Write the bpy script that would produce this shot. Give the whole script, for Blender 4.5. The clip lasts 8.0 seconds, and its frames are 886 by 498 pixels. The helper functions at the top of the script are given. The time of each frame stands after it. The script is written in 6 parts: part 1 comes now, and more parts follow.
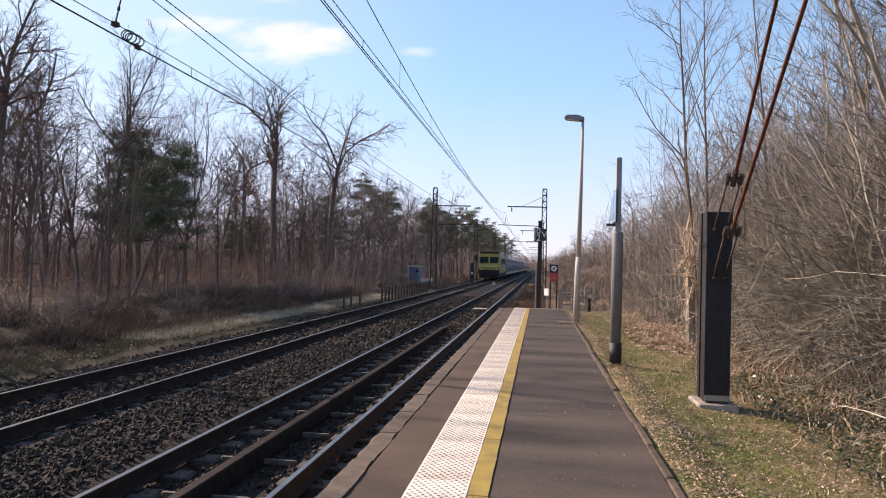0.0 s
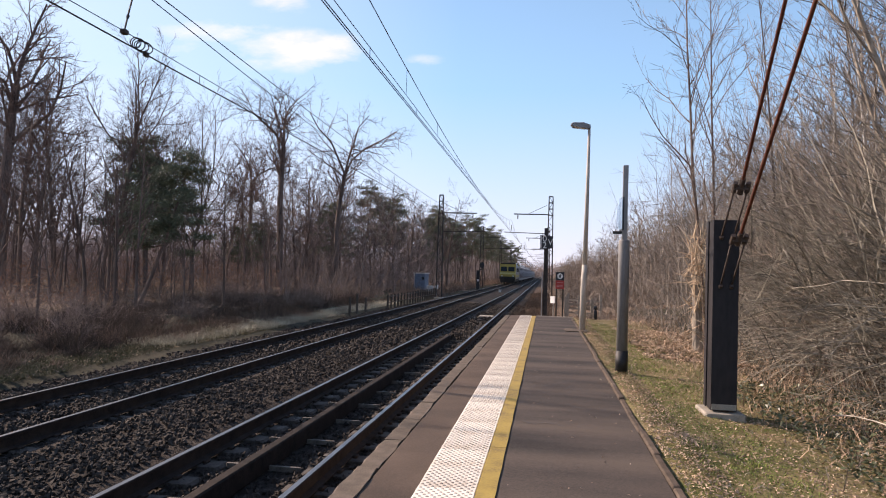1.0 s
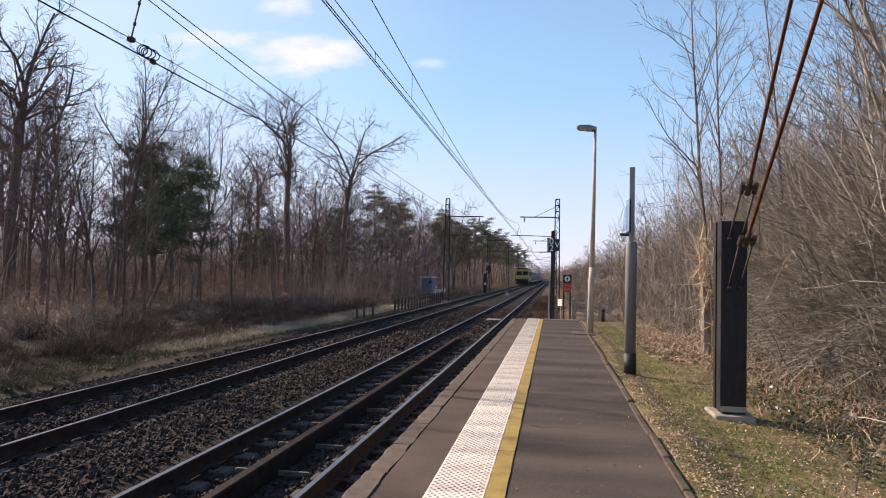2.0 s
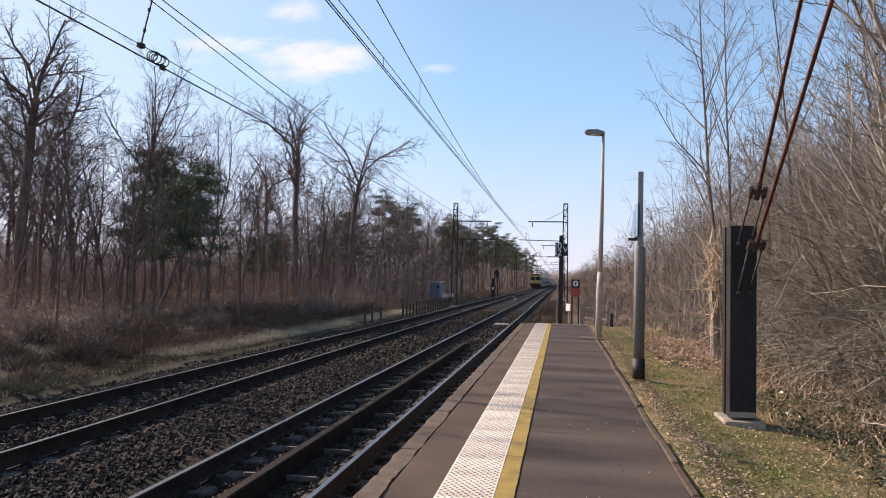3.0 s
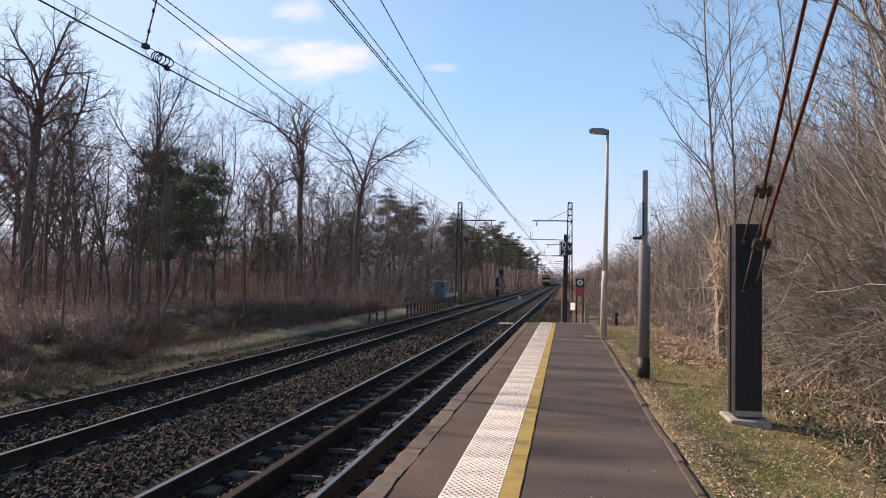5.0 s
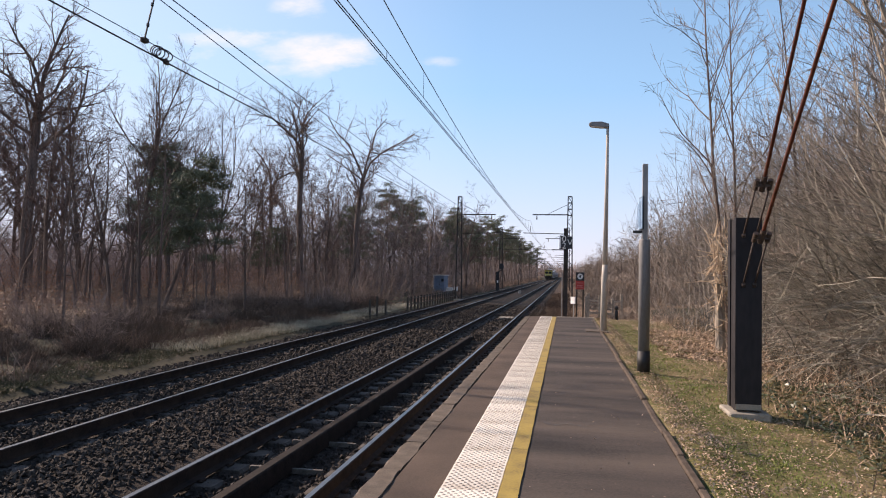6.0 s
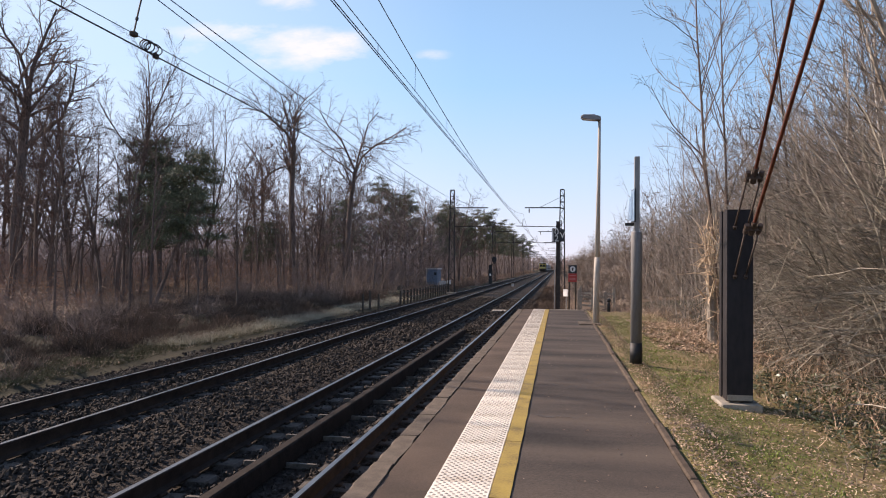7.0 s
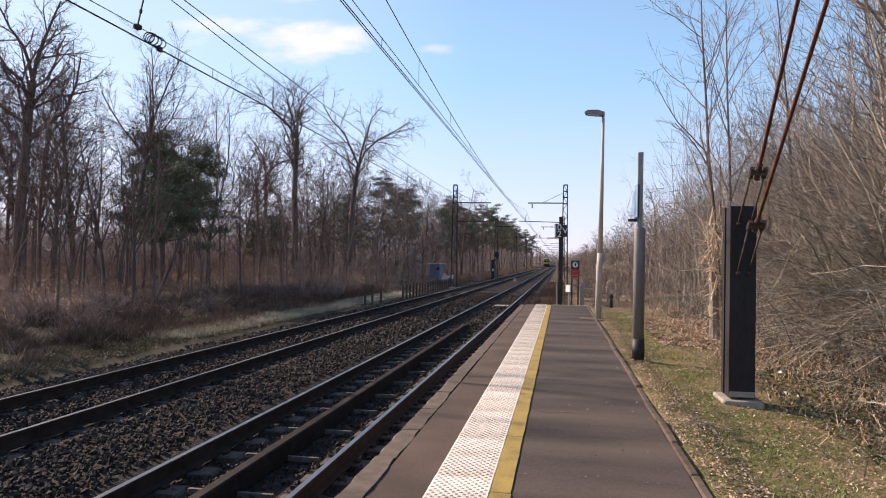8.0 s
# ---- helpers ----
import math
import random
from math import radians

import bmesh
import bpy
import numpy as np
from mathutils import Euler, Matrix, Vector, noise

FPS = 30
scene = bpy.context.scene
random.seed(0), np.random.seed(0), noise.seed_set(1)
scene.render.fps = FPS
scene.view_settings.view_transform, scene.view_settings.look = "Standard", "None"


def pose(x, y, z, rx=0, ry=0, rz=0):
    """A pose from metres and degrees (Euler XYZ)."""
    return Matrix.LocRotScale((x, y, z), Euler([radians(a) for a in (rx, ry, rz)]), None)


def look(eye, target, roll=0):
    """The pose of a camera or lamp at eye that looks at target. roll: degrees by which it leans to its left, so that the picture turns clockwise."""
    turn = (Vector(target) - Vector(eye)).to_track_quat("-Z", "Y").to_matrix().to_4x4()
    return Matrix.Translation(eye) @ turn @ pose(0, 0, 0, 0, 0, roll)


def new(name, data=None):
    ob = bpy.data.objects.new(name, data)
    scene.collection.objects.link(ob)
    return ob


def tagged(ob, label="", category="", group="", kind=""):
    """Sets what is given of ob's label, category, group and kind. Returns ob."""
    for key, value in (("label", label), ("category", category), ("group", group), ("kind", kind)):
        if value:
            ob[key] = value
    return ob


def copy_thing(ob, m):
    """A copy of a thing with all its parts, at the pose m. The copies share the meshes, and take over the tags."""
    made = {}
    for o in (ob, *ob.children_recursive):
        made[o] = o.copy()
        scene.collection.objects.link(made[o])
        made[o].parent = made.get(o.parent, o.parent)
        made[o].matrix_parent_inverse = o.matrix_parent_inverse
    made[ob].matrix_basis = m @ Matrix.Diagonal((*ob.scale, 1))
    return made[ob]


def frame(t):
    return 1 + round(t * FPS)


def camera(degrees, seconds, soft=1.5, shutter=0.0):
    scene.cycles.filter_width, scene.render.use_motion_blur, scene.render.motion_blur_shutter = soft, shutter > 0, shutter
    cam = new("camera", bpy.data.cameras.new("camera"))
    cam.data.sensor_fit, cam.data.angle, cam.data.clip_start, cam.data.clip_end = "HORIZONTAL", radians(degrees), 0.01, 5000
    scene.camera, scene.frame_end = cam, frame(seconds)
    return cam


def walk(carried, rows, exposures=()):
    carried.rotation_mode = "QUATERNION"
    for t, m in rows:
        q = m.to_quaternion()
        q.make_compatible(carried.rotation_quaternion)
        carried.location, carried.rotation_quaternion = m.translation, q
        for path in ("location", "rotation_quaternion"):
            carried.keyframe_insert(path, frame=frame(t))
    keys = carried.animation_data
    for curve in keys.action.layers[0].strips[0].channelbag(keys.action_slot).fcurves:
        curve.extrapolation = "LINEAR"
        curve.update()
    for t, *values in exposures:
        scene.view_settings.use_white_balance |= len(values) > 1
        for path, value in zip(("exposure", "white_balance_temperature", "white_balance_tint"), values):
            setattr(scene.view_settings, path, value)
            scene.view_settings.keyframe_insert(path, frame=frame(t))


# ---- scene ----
FOV = 64.2
EYE = (0.0, 0.0, 1.65)


def aim(yaw, pitch, roll):
    a, b = radians(yaw), radians(pitch)
    return look(EYE, (EYE[0] - math.sin(a) * math.cos(b), EYE[1] + math.cos(a) * math.cos(b), EYE[2] + math.sin(b)), roll)


cam = camera(FOV, 8.0, soft=1.05)
walk(cam, [
    (0, aim(7.792, 1.234, 1.517)),
    (0.5, aim(7.935, 1.564, 1.637)),
    (1, aim(8.295, 1.802, 1.732)),
    (1.5, aim(8.542, 1.936, 1.464)),
    (3, aim(9.504, 2.448, 1.284)),
    (3.5, aim(9.715, 2.566, 1.389)),
    (4, aim(9.784, 2.573, 1.369)),
    (4.5, aim(9.818, 2.528, 1.229)),
    (6, aim(9.850, 1.911, 1.049)),
    (6.5, aim(9.518, 1.641, 0.764)),
    (7, aim(9.245, 1.396, 0.681)),
    (7.5, aim(9.243, 1.181, 0.827)),
    (8, aim(9.456, 0.969, 1.037)),
], exposures=[(0.0, 0.70, 6900, 24), (1.5, 0.62, 6900, 23), (3.5, 0.56, 6850, 22), (6.5, 0.55, 6850, 22), (8.0, 0.64, 6900, 23)])

# ---- light ----
SUN_AZ = 70.0     # degrees left of the track's direction
SUN_EL = 30.5
world = bpy.data.worlds.new("sky")
scene.world = world
world.use_nodes = True


def sky_world():
    nt = world.node_tree
    n, l = nt.nodes, nt.links
    bg = n["Background"]
    sky = n.new("ShaderNodeTexSky")
    sky.sky_type, sky.sun_disc = "NISHITA", False
    sky.sun_elevation, sky.sun_rotation = radians(SUN_EL), radians(-SUN_AZ)
    sky.altitude, sky.air_density, sky.dust_density, sky.ozone_density = 100, 1.15, 0.2, 3.5
    # fair-weather clouds, drawn on a plane above the horizon
    tc = n.new("ShaderNodeTexCoord")
    sep = n.new("ShaderNodeSeparateXYZ")
    l.new(tc.outputs["Generated"], sep.inputs[0])

    def op(kind, a, b=None, clamp=False):
        m = n.new("ShaderNodeMath")
        m.operation, m.use_clamp = kind, clamp
        for i, v in enumerate((a, b)):
            if v is None:
                continue
            if isinstance(v, (int, float)):
                m.inputs[i].default_value = v
            else:
                l.new(v, m.inputs[i])
        return m.outputs[0]

    y = op("MAXIMUM", sep.outputs[1], 0.05)
    u, v = op("DIVIDE", sep.outputs[0], y), op("DIVIDE", sep.outputs[2], y)
    comb = n.new("ShaderNodeCombineXYZ")
    l.new(op("MULTIPLY", u, 1.0), comb.inputs[0])
    l.new(op("MULTIPLY", v, 2.6), comb.inputs[1])
    noi = n.new("ShaderNodeTexNoise")
    noi.inputs["Scale"].default_value, noi.inputs["Detail"].default_value, noi.inputs["Roughness"].default_value = 7.0, 6.0, 0.62
    l.new(comb.outputs[0], noi.inputs["Vector"])
    total = None
    for cu, cv, su, sv, gain in CLOUDS:
        du, dv = op("DIVIDE", op("SUBTRACT", u, cu), su), op("DIVIDE", op("SUBTRACT", v, cv), sv)
        r = op("ADD", op("MULTIPLY", du, du), op("MULTIPLY", dv, dv))
        body = op("MULTIPLY", op("SUBTRACT", 1.0, r, True), gain)
        total = body if total is None else op("MAXIMUM", total, body)
    dens = op("MULTIPLY", op("ADD", total, op("MULTIPLY", op("SUBTRACT", noi.outputs[0], 0.60), 2.3)), 1.6, True)
    dens = op("MULTIPLY", op("MULTIPLY", dens, op("MULTIPLY", total, 2.2, True), True), 0.86, True)
    mix = n.new("ShaderNodeMix")
    mix.data_type = "RGBA"
    l.new(dens, mix.inputs[0])
    # thin bluish-white haze, thickest towards the horizon
    veil = n.new("ShaderNodeMix")
    veil.data_type = "RGBA"
    l.new(op("SUBTRACT", op("SUBTRACT", 0.84, op("MULTIPLY", sep.outputs[0], 0.22)), op("MULTIPLY", sep.outputs[2], 1.2), True), veil.inputs[0])
    l.new(sky.outputs[0], veil.inputs[6])
    # the haze turns from blue to a pale lilac white low over the horizon
    low = n.new("ShaderNodeMix")
    low.data_type = "RGBA"
    l.new(op("MULTIPLY", sep.outputs[2], 4.0, True), low.inputs[0])
    low.inputs[6].default_value = (5.3, 5.75, 7.0, 1)
    low.inputs[7].default_value = (2.75, 5.50, 8.15, 1)
    l.new(low.outputs[2], veil.inputs[7])
    # whiter glow on the sun's side
    glow = n.new("ShaderNodeMix")
    glow.data_type = "RGBA"
    l.new(op("MULTIPLY", op("SUBTRACT", op("MULTIPLY", sep.outputs[0], -1.0), 0.12), 0.75, True), glow.inputs[0])
    l.new(veil.outputs[2], glow.inputs[6])
    glow.inputs[7].default_value = (6.3, 6.9, 7.5, 1)
    l.new(glow.outputs[2], mix.inputs[6])
    mix.inputs[7].default_value = CLOUD_WHITE
    l.new(mix.outputs[2], bg.inputs[0])
    bg.inputs[1].default_value = SKY_STRENGTH


SKY_STRENGTH = 0.103
CLOUD_WHITE = (6.6, 6.8, 7.0, 1)
# slope right and up of each cloud's middle, its half sizes, its thickness
CLOUDS = ((-0.37, 0.322, 0.14, 0.040, 0.75), (-0.50, 0.355, 0.13, 0.025, 0.5), (-0.545, 0.325, 0.07, 0.02, 0.4), (-0.185, 0.305, 0.04, 0.012, 0.35), (-0.40, 0.40, 0.06, 0.03, 0.5))
sky_world()
sun_data = bpy.data.lights.new("sun", "SUN")
sun_data.energy, sun_data.angle, sun_data.color = 5.15, radians(0.55), (1.0, 0.862, 0.705)
sun = new("sun", sun_data)
_a, _e = radians(SUN_AZ), radians(SUN_EL)
sun.matrix_world = look((-60 * math.sin(_a), 60 * math.cos(_a), 60 * math.tan(_e)), (0, 0, 0))
scene.view_settings.exposure = 0.0


# ---- materials ----
def material(name, c1, c2, scale=8.0, rough=0.8, bump=0.3, metal=0.0, fine=6.0, c3=None, stretch=(1, 1, 1), per_object=0.0, per_island=0.0, dist=0.01, rough2=None, low=0.35, high=0.65, spec=0.5):
    m = bpy.data.materials.new(name)
    m.use_nodes = True
    n, l = m.node_tree.nodes, m.node_tree.links
    b = n["Principled BSDF"]
    b.inputs["Roughness"].default_value, b.inputs["Metallic"].default_value = rough, metal
    b.inputs["Specular IOR Level"].default_value = spec
    tc, mp = n.new("ShaderNodeTexCoord"), n.new("ShaderNodeMapping")
    mp.inputs["Scale"].default_value = stretch
    l.new(tc.outputs["Object"], mp.inputs[0])
    big, small = n.new("ShaderNodeTexNoise"), n.new("ShaderNodeTexNoise")
    for node, s in ((big, scale), (small, scale * fine)):
        node.inputs["Scale"].default_value, node.inputs["Detail"].default_value = s, 4.0
        l.new(mp.outputs[0], node.inputs["Vector"])
    ramp = n.new("ShaderNodeValToRGB")
    ramp.color_ramp.elements[0].position, ramp.color_ramp.elements[0].color = low, (*c1, 1)
    ramp.color_ramp.elements[1].position, ramp.color_ramp.elements[1].color = high, (*c2, 1)
    if c3:
        e = ramp.color_ramp.elements.new((low + high) / 2)
        e.color = (*c3, 1)
    add = n.new("ShaderNodeMix")
    add.inputs[0].default_value = 0.4
    l.new(big.outputs[0], add.inputs[2])
    l.new(small.outputs[0], add.inputs[3])
    l.new(add.outputs[0], ramp.inputs[0])
    out = ramp.outputs[0]
    for amount, source in ((per_object, "ob"), (per_island, "island")):
        if amount:
            node = n.new("ShaderNodeObjectInfo" if source == "ob" else "ShaderNodeNewGeometry")
            rnd = node.outputs["Random" if source == "ob" else "Random Per Island"]
            mr = n.new("ShaderNodeMapRange")
            mr.inputs[3].default_value, mr.inputs[4].default_value = 1 - amount, 1 + amount
            l.new(rnd, mr.inputs[0])
            hsv = n.new("ShaderNodeHueSaturation")
            l.new(mr.outputs[0], hsv.inputs["Value"])
            l.new(out, hsv.inputs["Color"])
            out = hsv.outputs[0]
    l.new(out, b.inputs["Base Color"])
    if rough2 is not None:
        mr = n.new("ShaderNodeMapRange")
        mr.inputs[3].default_value, mr.inputs[4].default_value = rough, rough2
        l.new(big.outputs[0], mr.inputs[0])
        l.new(mr.outputs[0], b.inputs["Roughness"])
    if bump:
        bp = n.new("ShaderNodeBump")
        bp.inputs["Strength"].default_value, bp.inputs["Distance"].default_value = bump, dist
        l.new(small.outputs[0], bp.inputs["Height"])
        l.new(bp.outputs[0], b.inputs["Normal"])
    return m


M_EARTH = material("earth and leaf litter", (0.055, 0.038, 0.025), (0.23, 0.155, 0.10), 1.2, 0.95, 0.5, fine=14, c3=(0.125, 0.085, 0.056), dist=0.03, spec=0.15)
M_VERGE = material("verge turf and litter", (0.060, 0.070, 0.020), (0.29, 0.21, 0.125), 1.1, 0.95, 0.6, fine=16, c3=(0.145, 0.125, 0.055), dist=0.03, spec=0.15)
M_BANK = material("mossy bank and dark thicket floor", (0.020, 0.021, 0.012), (0.052, 0.045, 0.030), 1.4, 0.95, 0.6, fine=14, c3=(0.040, 0.037, 0.021), dist=0.03, spec=0.15)
M_BALLAST_BED = material("ballast bed", (0.022, 0.018, 0.015), (0.082, 0.069, 0.058), 14, 0.95, 1.0, fine=3, dist=0.04, spec=0.1)
M_STONE = material("ballast stone", (0.014, 0.012, 0.0105), (0.074, 0.062, 0.052), 9, 0.9, 0.3, fine=5, per_island=0.5, spec=0.2)
# noise stretched into cross bands: soft tree-crown shadows painted into the asphalt's tone
M_ASPHALT_BANDED = material("asphalt", (0.025, 0.0215, 0.019), (0.100, 0.079, 0.063), 0.8, 0.85, 0.6, fine=150, c3=(0.060, 0.049, 0.042), low=0.38, high=0.60, stretch=(0.35, 1.5, 1), dist=0.004, spec=0.2)
M_ASPHALT_EDGE = material("asphalt by the edge", (0.050, 0.038, 0.030), (0.125, 0.090, 0.067), 0.9, 0.9, 0.6, fine=110, dist=0.005, spec=0.2)
M_KERB = material("weathered concrete", (0.070, 0.057, 0.045), (0.165, 0.132, 0.102), 5, 0.9, 0.5, fine=18, per_object=0.12, dist=0.006, spec=0.2)
M_BORDER = material("dark border stone", (0.050, 0.038, 0.029), (0.135, 0.102, 0.077), 6, 0.9, 0.5, fine=16, per_object=0.15, dist=0.006, spec=0.2)
M_CONCRETE = material("grey concrete", (0.20, 0.18, 0.145), (0.34, 0.305, 0.25), 5, 0.9, 0.4, fine=12, dist=0.005)
M_TACTILE = material("tactile paving", (0.48, 0.385, 0.28), (0.84, 0.76, 0.62), 2.2, 0.75, 0.2, fine=14, c3=(0.72, 0.68, 0.60), per_object=0.11, dist=0.003)
M_TACTILE_STUD = material("tactile studs with dirt and shadow tone", (0.13, 0.115, 0.095), (0.55, 0.50, 0.43), 1.6, 0.8, 0.2, fine=20, c3=(0.35, 0.315, 0.265), per_object=0.16, dist=0.003)
M_YELLOW = material("worn yellow paint", (0.17, 0.118, 0.035), (0.36, 0.255, 0.05), 3.5, 0.8, 0.3, fine=14, c3=(0.29, 0.205, 0.042), dist=0.003)
M_RAIL_SIDE = material("rusty rail steel", (0.018, 0.012, 0.010), (0.055, 0.036, 0.026), 6, 0.85, 0.4, fine=9, dist=0.003, spec=0.2)
M_RAIL_TOP = material("polished rail head", (0.19, 0.18, 0.17), (0.31, 0.295, 0.28), 3, 0.40, 0.05, metal=1.0, stretch=(6, 0.3, 1))
M_GUARD = material("rust-brown guard rail", (0.012, 0.009, 0.0075), (0.033, 0.024, 0.019), 5, 0.85, 0.4, fine=8, dist=0.003, spec=0.15)
M_SLEEPER = material("sleeper concrete", (0.04, 0.033, 0.027), (0.10, 0.083, 0.067), 8, 0.9, 0.4, fine=6)
M_BAR = material("tie bar steel", (0.07, 0.058, 0.046), (0.16, 0.135, 0.11), 12, 0.7, 0.2, metal=0.2)
M_MAST = material("weathered mast steel", (0.030, 0.026, 0.024), (0.075, 0.062, 0.054), 5, 0.7, 0.2, metal=0.2, per_object=0.1)
M_BEAM = material("dark painted steel", (0.008, 0.0075, 0.009), (0.028, 0.024, 0.026), 2.2, 0.5, 0.15, metal=0.0, fine=7, stretch=(1, 1, 0.35), rough2=0.75, spec=0.3)
M_RUST = material("rust-red rod", (0.10, 0.028, 0.016), (0.22, 0.075, 0.045), 14, 0.7, 0.3, metal=0.2)
M_IRON = material("dark iron", (0.035, 0.026, 0.022), (0.10, 0.07, 0.055), 20, 0.7, 0.3, metal=0.3)
M_GALV = material("galvanised pole", (0.20, 0.20, 0.20), (0.34, 0.33, 0.32), 6, 0.55, 0.1, metal=0.4, stretch=(3, 3, 0.4))
M_GALV_DARK = material("grey painted pole", (0.13, 0.13, 0.13), (0.22, 0.215, 0.21), 6, 0.6, 0.1, metal=0.1, stretch=(3, 3, 0.4))
M_BLACK = material("black paint", (0.012, 0.012, 0.013), (0.03, 0.03, 0.03), 8, 0.6, 0.1)
M_LAMP_POST = material("tan concrete lamp post", (0.36, 0.32, 0.27), (0.56, 0.51, 0.445), 5, 0.85, 0.3, fine=14, stretch=(2, 2, 0.5))
M_LAMP_HEAD = material("grey lamp housing", (0.16, 0.16, 0.17), (0.25, 0.25, 0.26), 6, 0.45, 0.05)
M_WIRE = material("overhead wire", (0.025, 0.022, 0.022), (0.06, 0.05, 0.048), 30, 0.55, 0, metal=0.6)
M_INSUL = material("brown insulator", (0.04, 0.02, 0.015), (0.09, 0.045, 0.03), 20, 0.3, 0)
M_WHITE = material("white enamel", (0.68, 0.68, 0.66), (0.82, 0.82, 0.80), 6, 0.5, 0.05)
M_RED = material("red sign enamel", (0.36, 0.03, 0.025), (0.50, 0.05, 0.04), 6, 0.5, 0.05)
M_SIGN_BLACK = material("black sign enamel", (0.010, 0.012, 0.016), (0.025, 0.028, 0.034), 6, 0.45, 0.05)
M_BLUE_PANEL = material("pale blue sign face", (0.18, 0.30, 0.45), (0.28, 0.42, 0.58), 4, 0.35, 0.05)
M_PANE = material("clear plastic panel", (0.75, 0.82, 0.88), (0.85, 0.90, 0.94), 4, 0.08, 0)
M_PANE.node_tree.nodes["Principled BSDF"].inputs["Transmission Weight"].default_value = 0.85
M_HUT = material("blue-grey hut panel", (0.115, 0.150, 0.205), (0.20, 0.245, 0.315), 4, 0.6, 0.1)
M_HUT_ROOF = material("pale hut roof", (0.40, 0.38, 0.35), (0.58, 0.56, 0.52), 4, 0.7, 0.1)
M_FENCE = material("weathered fence wood", (0.035, 0.030, 0.025), (0.095, 0.08, 0.062), 10, 0.9, 0.4, per_object=0.2)
M_FENCE_PALE = material("pale weathered timber", (0.24, 0.20, 0.155), (0.46, 0.40, 0.32), 10, 0.9, 0.4, per_object=0.2)
M_LOCO = material("yellow-green locomotive paint", (0.27, 0.200, 0.030), (0.42, 0.320, 0.060), 1.2, 0.55, 0.05)
M_LOCO_BAND = material("pale yellow band", (0.46, 0.40, 0.13), (0.58, 0.52, 0.22), 3, 0.5, 0.05)
M_LOCO_SIDE = material("grey locomotive side", (0.10, 0.10, 0.10), (0.20, 0.20, 0.19), 3, 0.5, 0.05)
M_COACH = material("pale grey wagon paint", (0.22, 0.22, 0.22), (0.40, 0.395, 0.385), 2, 0.5, 0.05)
M_CAR_PALE = material("silver car paint", (0.45, 0.46, 0.47), (0.55, 0.56, 0.57), 2, 0.3, 0, metal=0.3)
M_CAR_WHITE = material("white car paint", (0.70, 0.70, 0.68), (0.80, 0.80, 0.78), 2, 0.3, 0)
M_CAR_DARK = material("dark blue car paint", (0.02, 0.025, 0.05), (0.04, 0.05, 0.08), 2, 0.3, 0)
M_UNDER = material("sooty underframe", (0.012, 0.011, 0.010), (0.04, 0.034, 0.03), 6, 0.8, 0.2)
M_GLASS = material("dark window glass", (0.010, 0.012, 0.014), (0.025, 0.03, 0.032), 2, 0.3, 0, spec=0.2)
M_LENS = material("headlamp lens", (0.5, 0.5, 0.46), (0.7, 0.7, 0.62), 4, 0.15, 0)
M_BARK = material("grey-brown bark", (0.066, 0.048, 0.039), (0.195, 0.142, 0.116), 3, 0.95, 0.6, fine=7, stretch=(1, 1, 0.25), per_object=0.25, dist=0.02)
M_TWIG = material("bare twigs", (0.165, 0.121, 0.098), (0.37, 0.272, 0.220), 2, 0.9, 0, per_object=0.25, per_island=0.25)
# darker copy of the bare twigs: the crowns' backlit shade is in the colour
M_CROWN_BACKLIT = material("crown twigs darkened as if backlit", (0.074, 0.052, 0.045), (0.190, 0.132, 0.112), 2, 0.9, 0, per_object=0.25, per_island=0.25, spec=0.2)
# grey-brown twigs of the far wood, with distance haze mixed into the colour
M_TWIG_HAZED = material("grey-brown distant twigs tinted with haze", (0.160, 0.127, 0.115), (0.37, 0.290, 0.256), 2, 0.9, 0, per_object=0.25, per_island=0.3)
M_CANE = material("olive-tan canes", (0.055, 0.051, 0.040), (0.345, 0.312, 0.248), 0.9, 0.75, 0, per_island=0.65)
M_SAPLING = material("grey-brown sapling bark", (0.066, 0.058, 0.050), (0.31, 0.268, 0.226), 0.8, 0.85, 0, per_island=0.55)
M_BIRCH = material("white birch bark", (0.20, 0.17, 0.14), (0.74, 0.70, 0.64), 6, 0.8, 0.3, fine=4, stretch=(1, 1, 0.6), low=0.36, high=0.50)
M_TWIG_TAN = material("tan bare twigs", (0.125, 0.099, 0.077), (0.43, 0.35, 0.27), 0.8, 0.85, 0, per_object=0.25, per_island=0.45)
M_TWIG_BROWN = material("grey-brown thicket twigs", (0.098, 0.076, 0.061), (0.35, 0.283, 0.222), 0.8, 0.9, 0, per_object=0.25, per_island=0.4)
M_BARK_TAN = material("tan bark", (0.16, 0.132, 0.105), (0.44, 0.375, 0.30), 3, 0.9, 0.4, fine=7, stretch=(1, 1, 0.3), per_object=0.2)
M_SPLINT = material("torn pale wood", (0.32, 0.235, 0.15), (0.60, 0.47, 0.34), 8, 0.85, 0.3)
M_NEEDLE = material("pine needles", (0.046, 0.057, 0.030), (0.160, 0.172, 0.098), 1.2, 0.7, 0, per_object=0.2, per_island=0.35)
M_HEATH = material("dead bracken and heather", (0.105, 0.070, 0.051), (0.37, 0.252, 0.182), 0.5, 0.95, 0, fine=5, per_island=0.4)
M_HEATH_DARK = material("dark heather", (0.040, 0.030, 0.023), (0.17, 0.122, 0.092), 0.5, 0.95, 0, fine=5, per_island=0.4, spec=0.15)
M_RUSSET = material("russet beech leaves", (0.20, 0.098, 0.052), (0.42, 0.215, 0.115), 2, 0.8, 0, per_island=0.4)
M_STRAW = material("bleached grass", (0.28, 0.24, 0.165), (0.56, 0.50, 0.37), 0.6, 0.9, 0, fine=5, per_island=0.35)
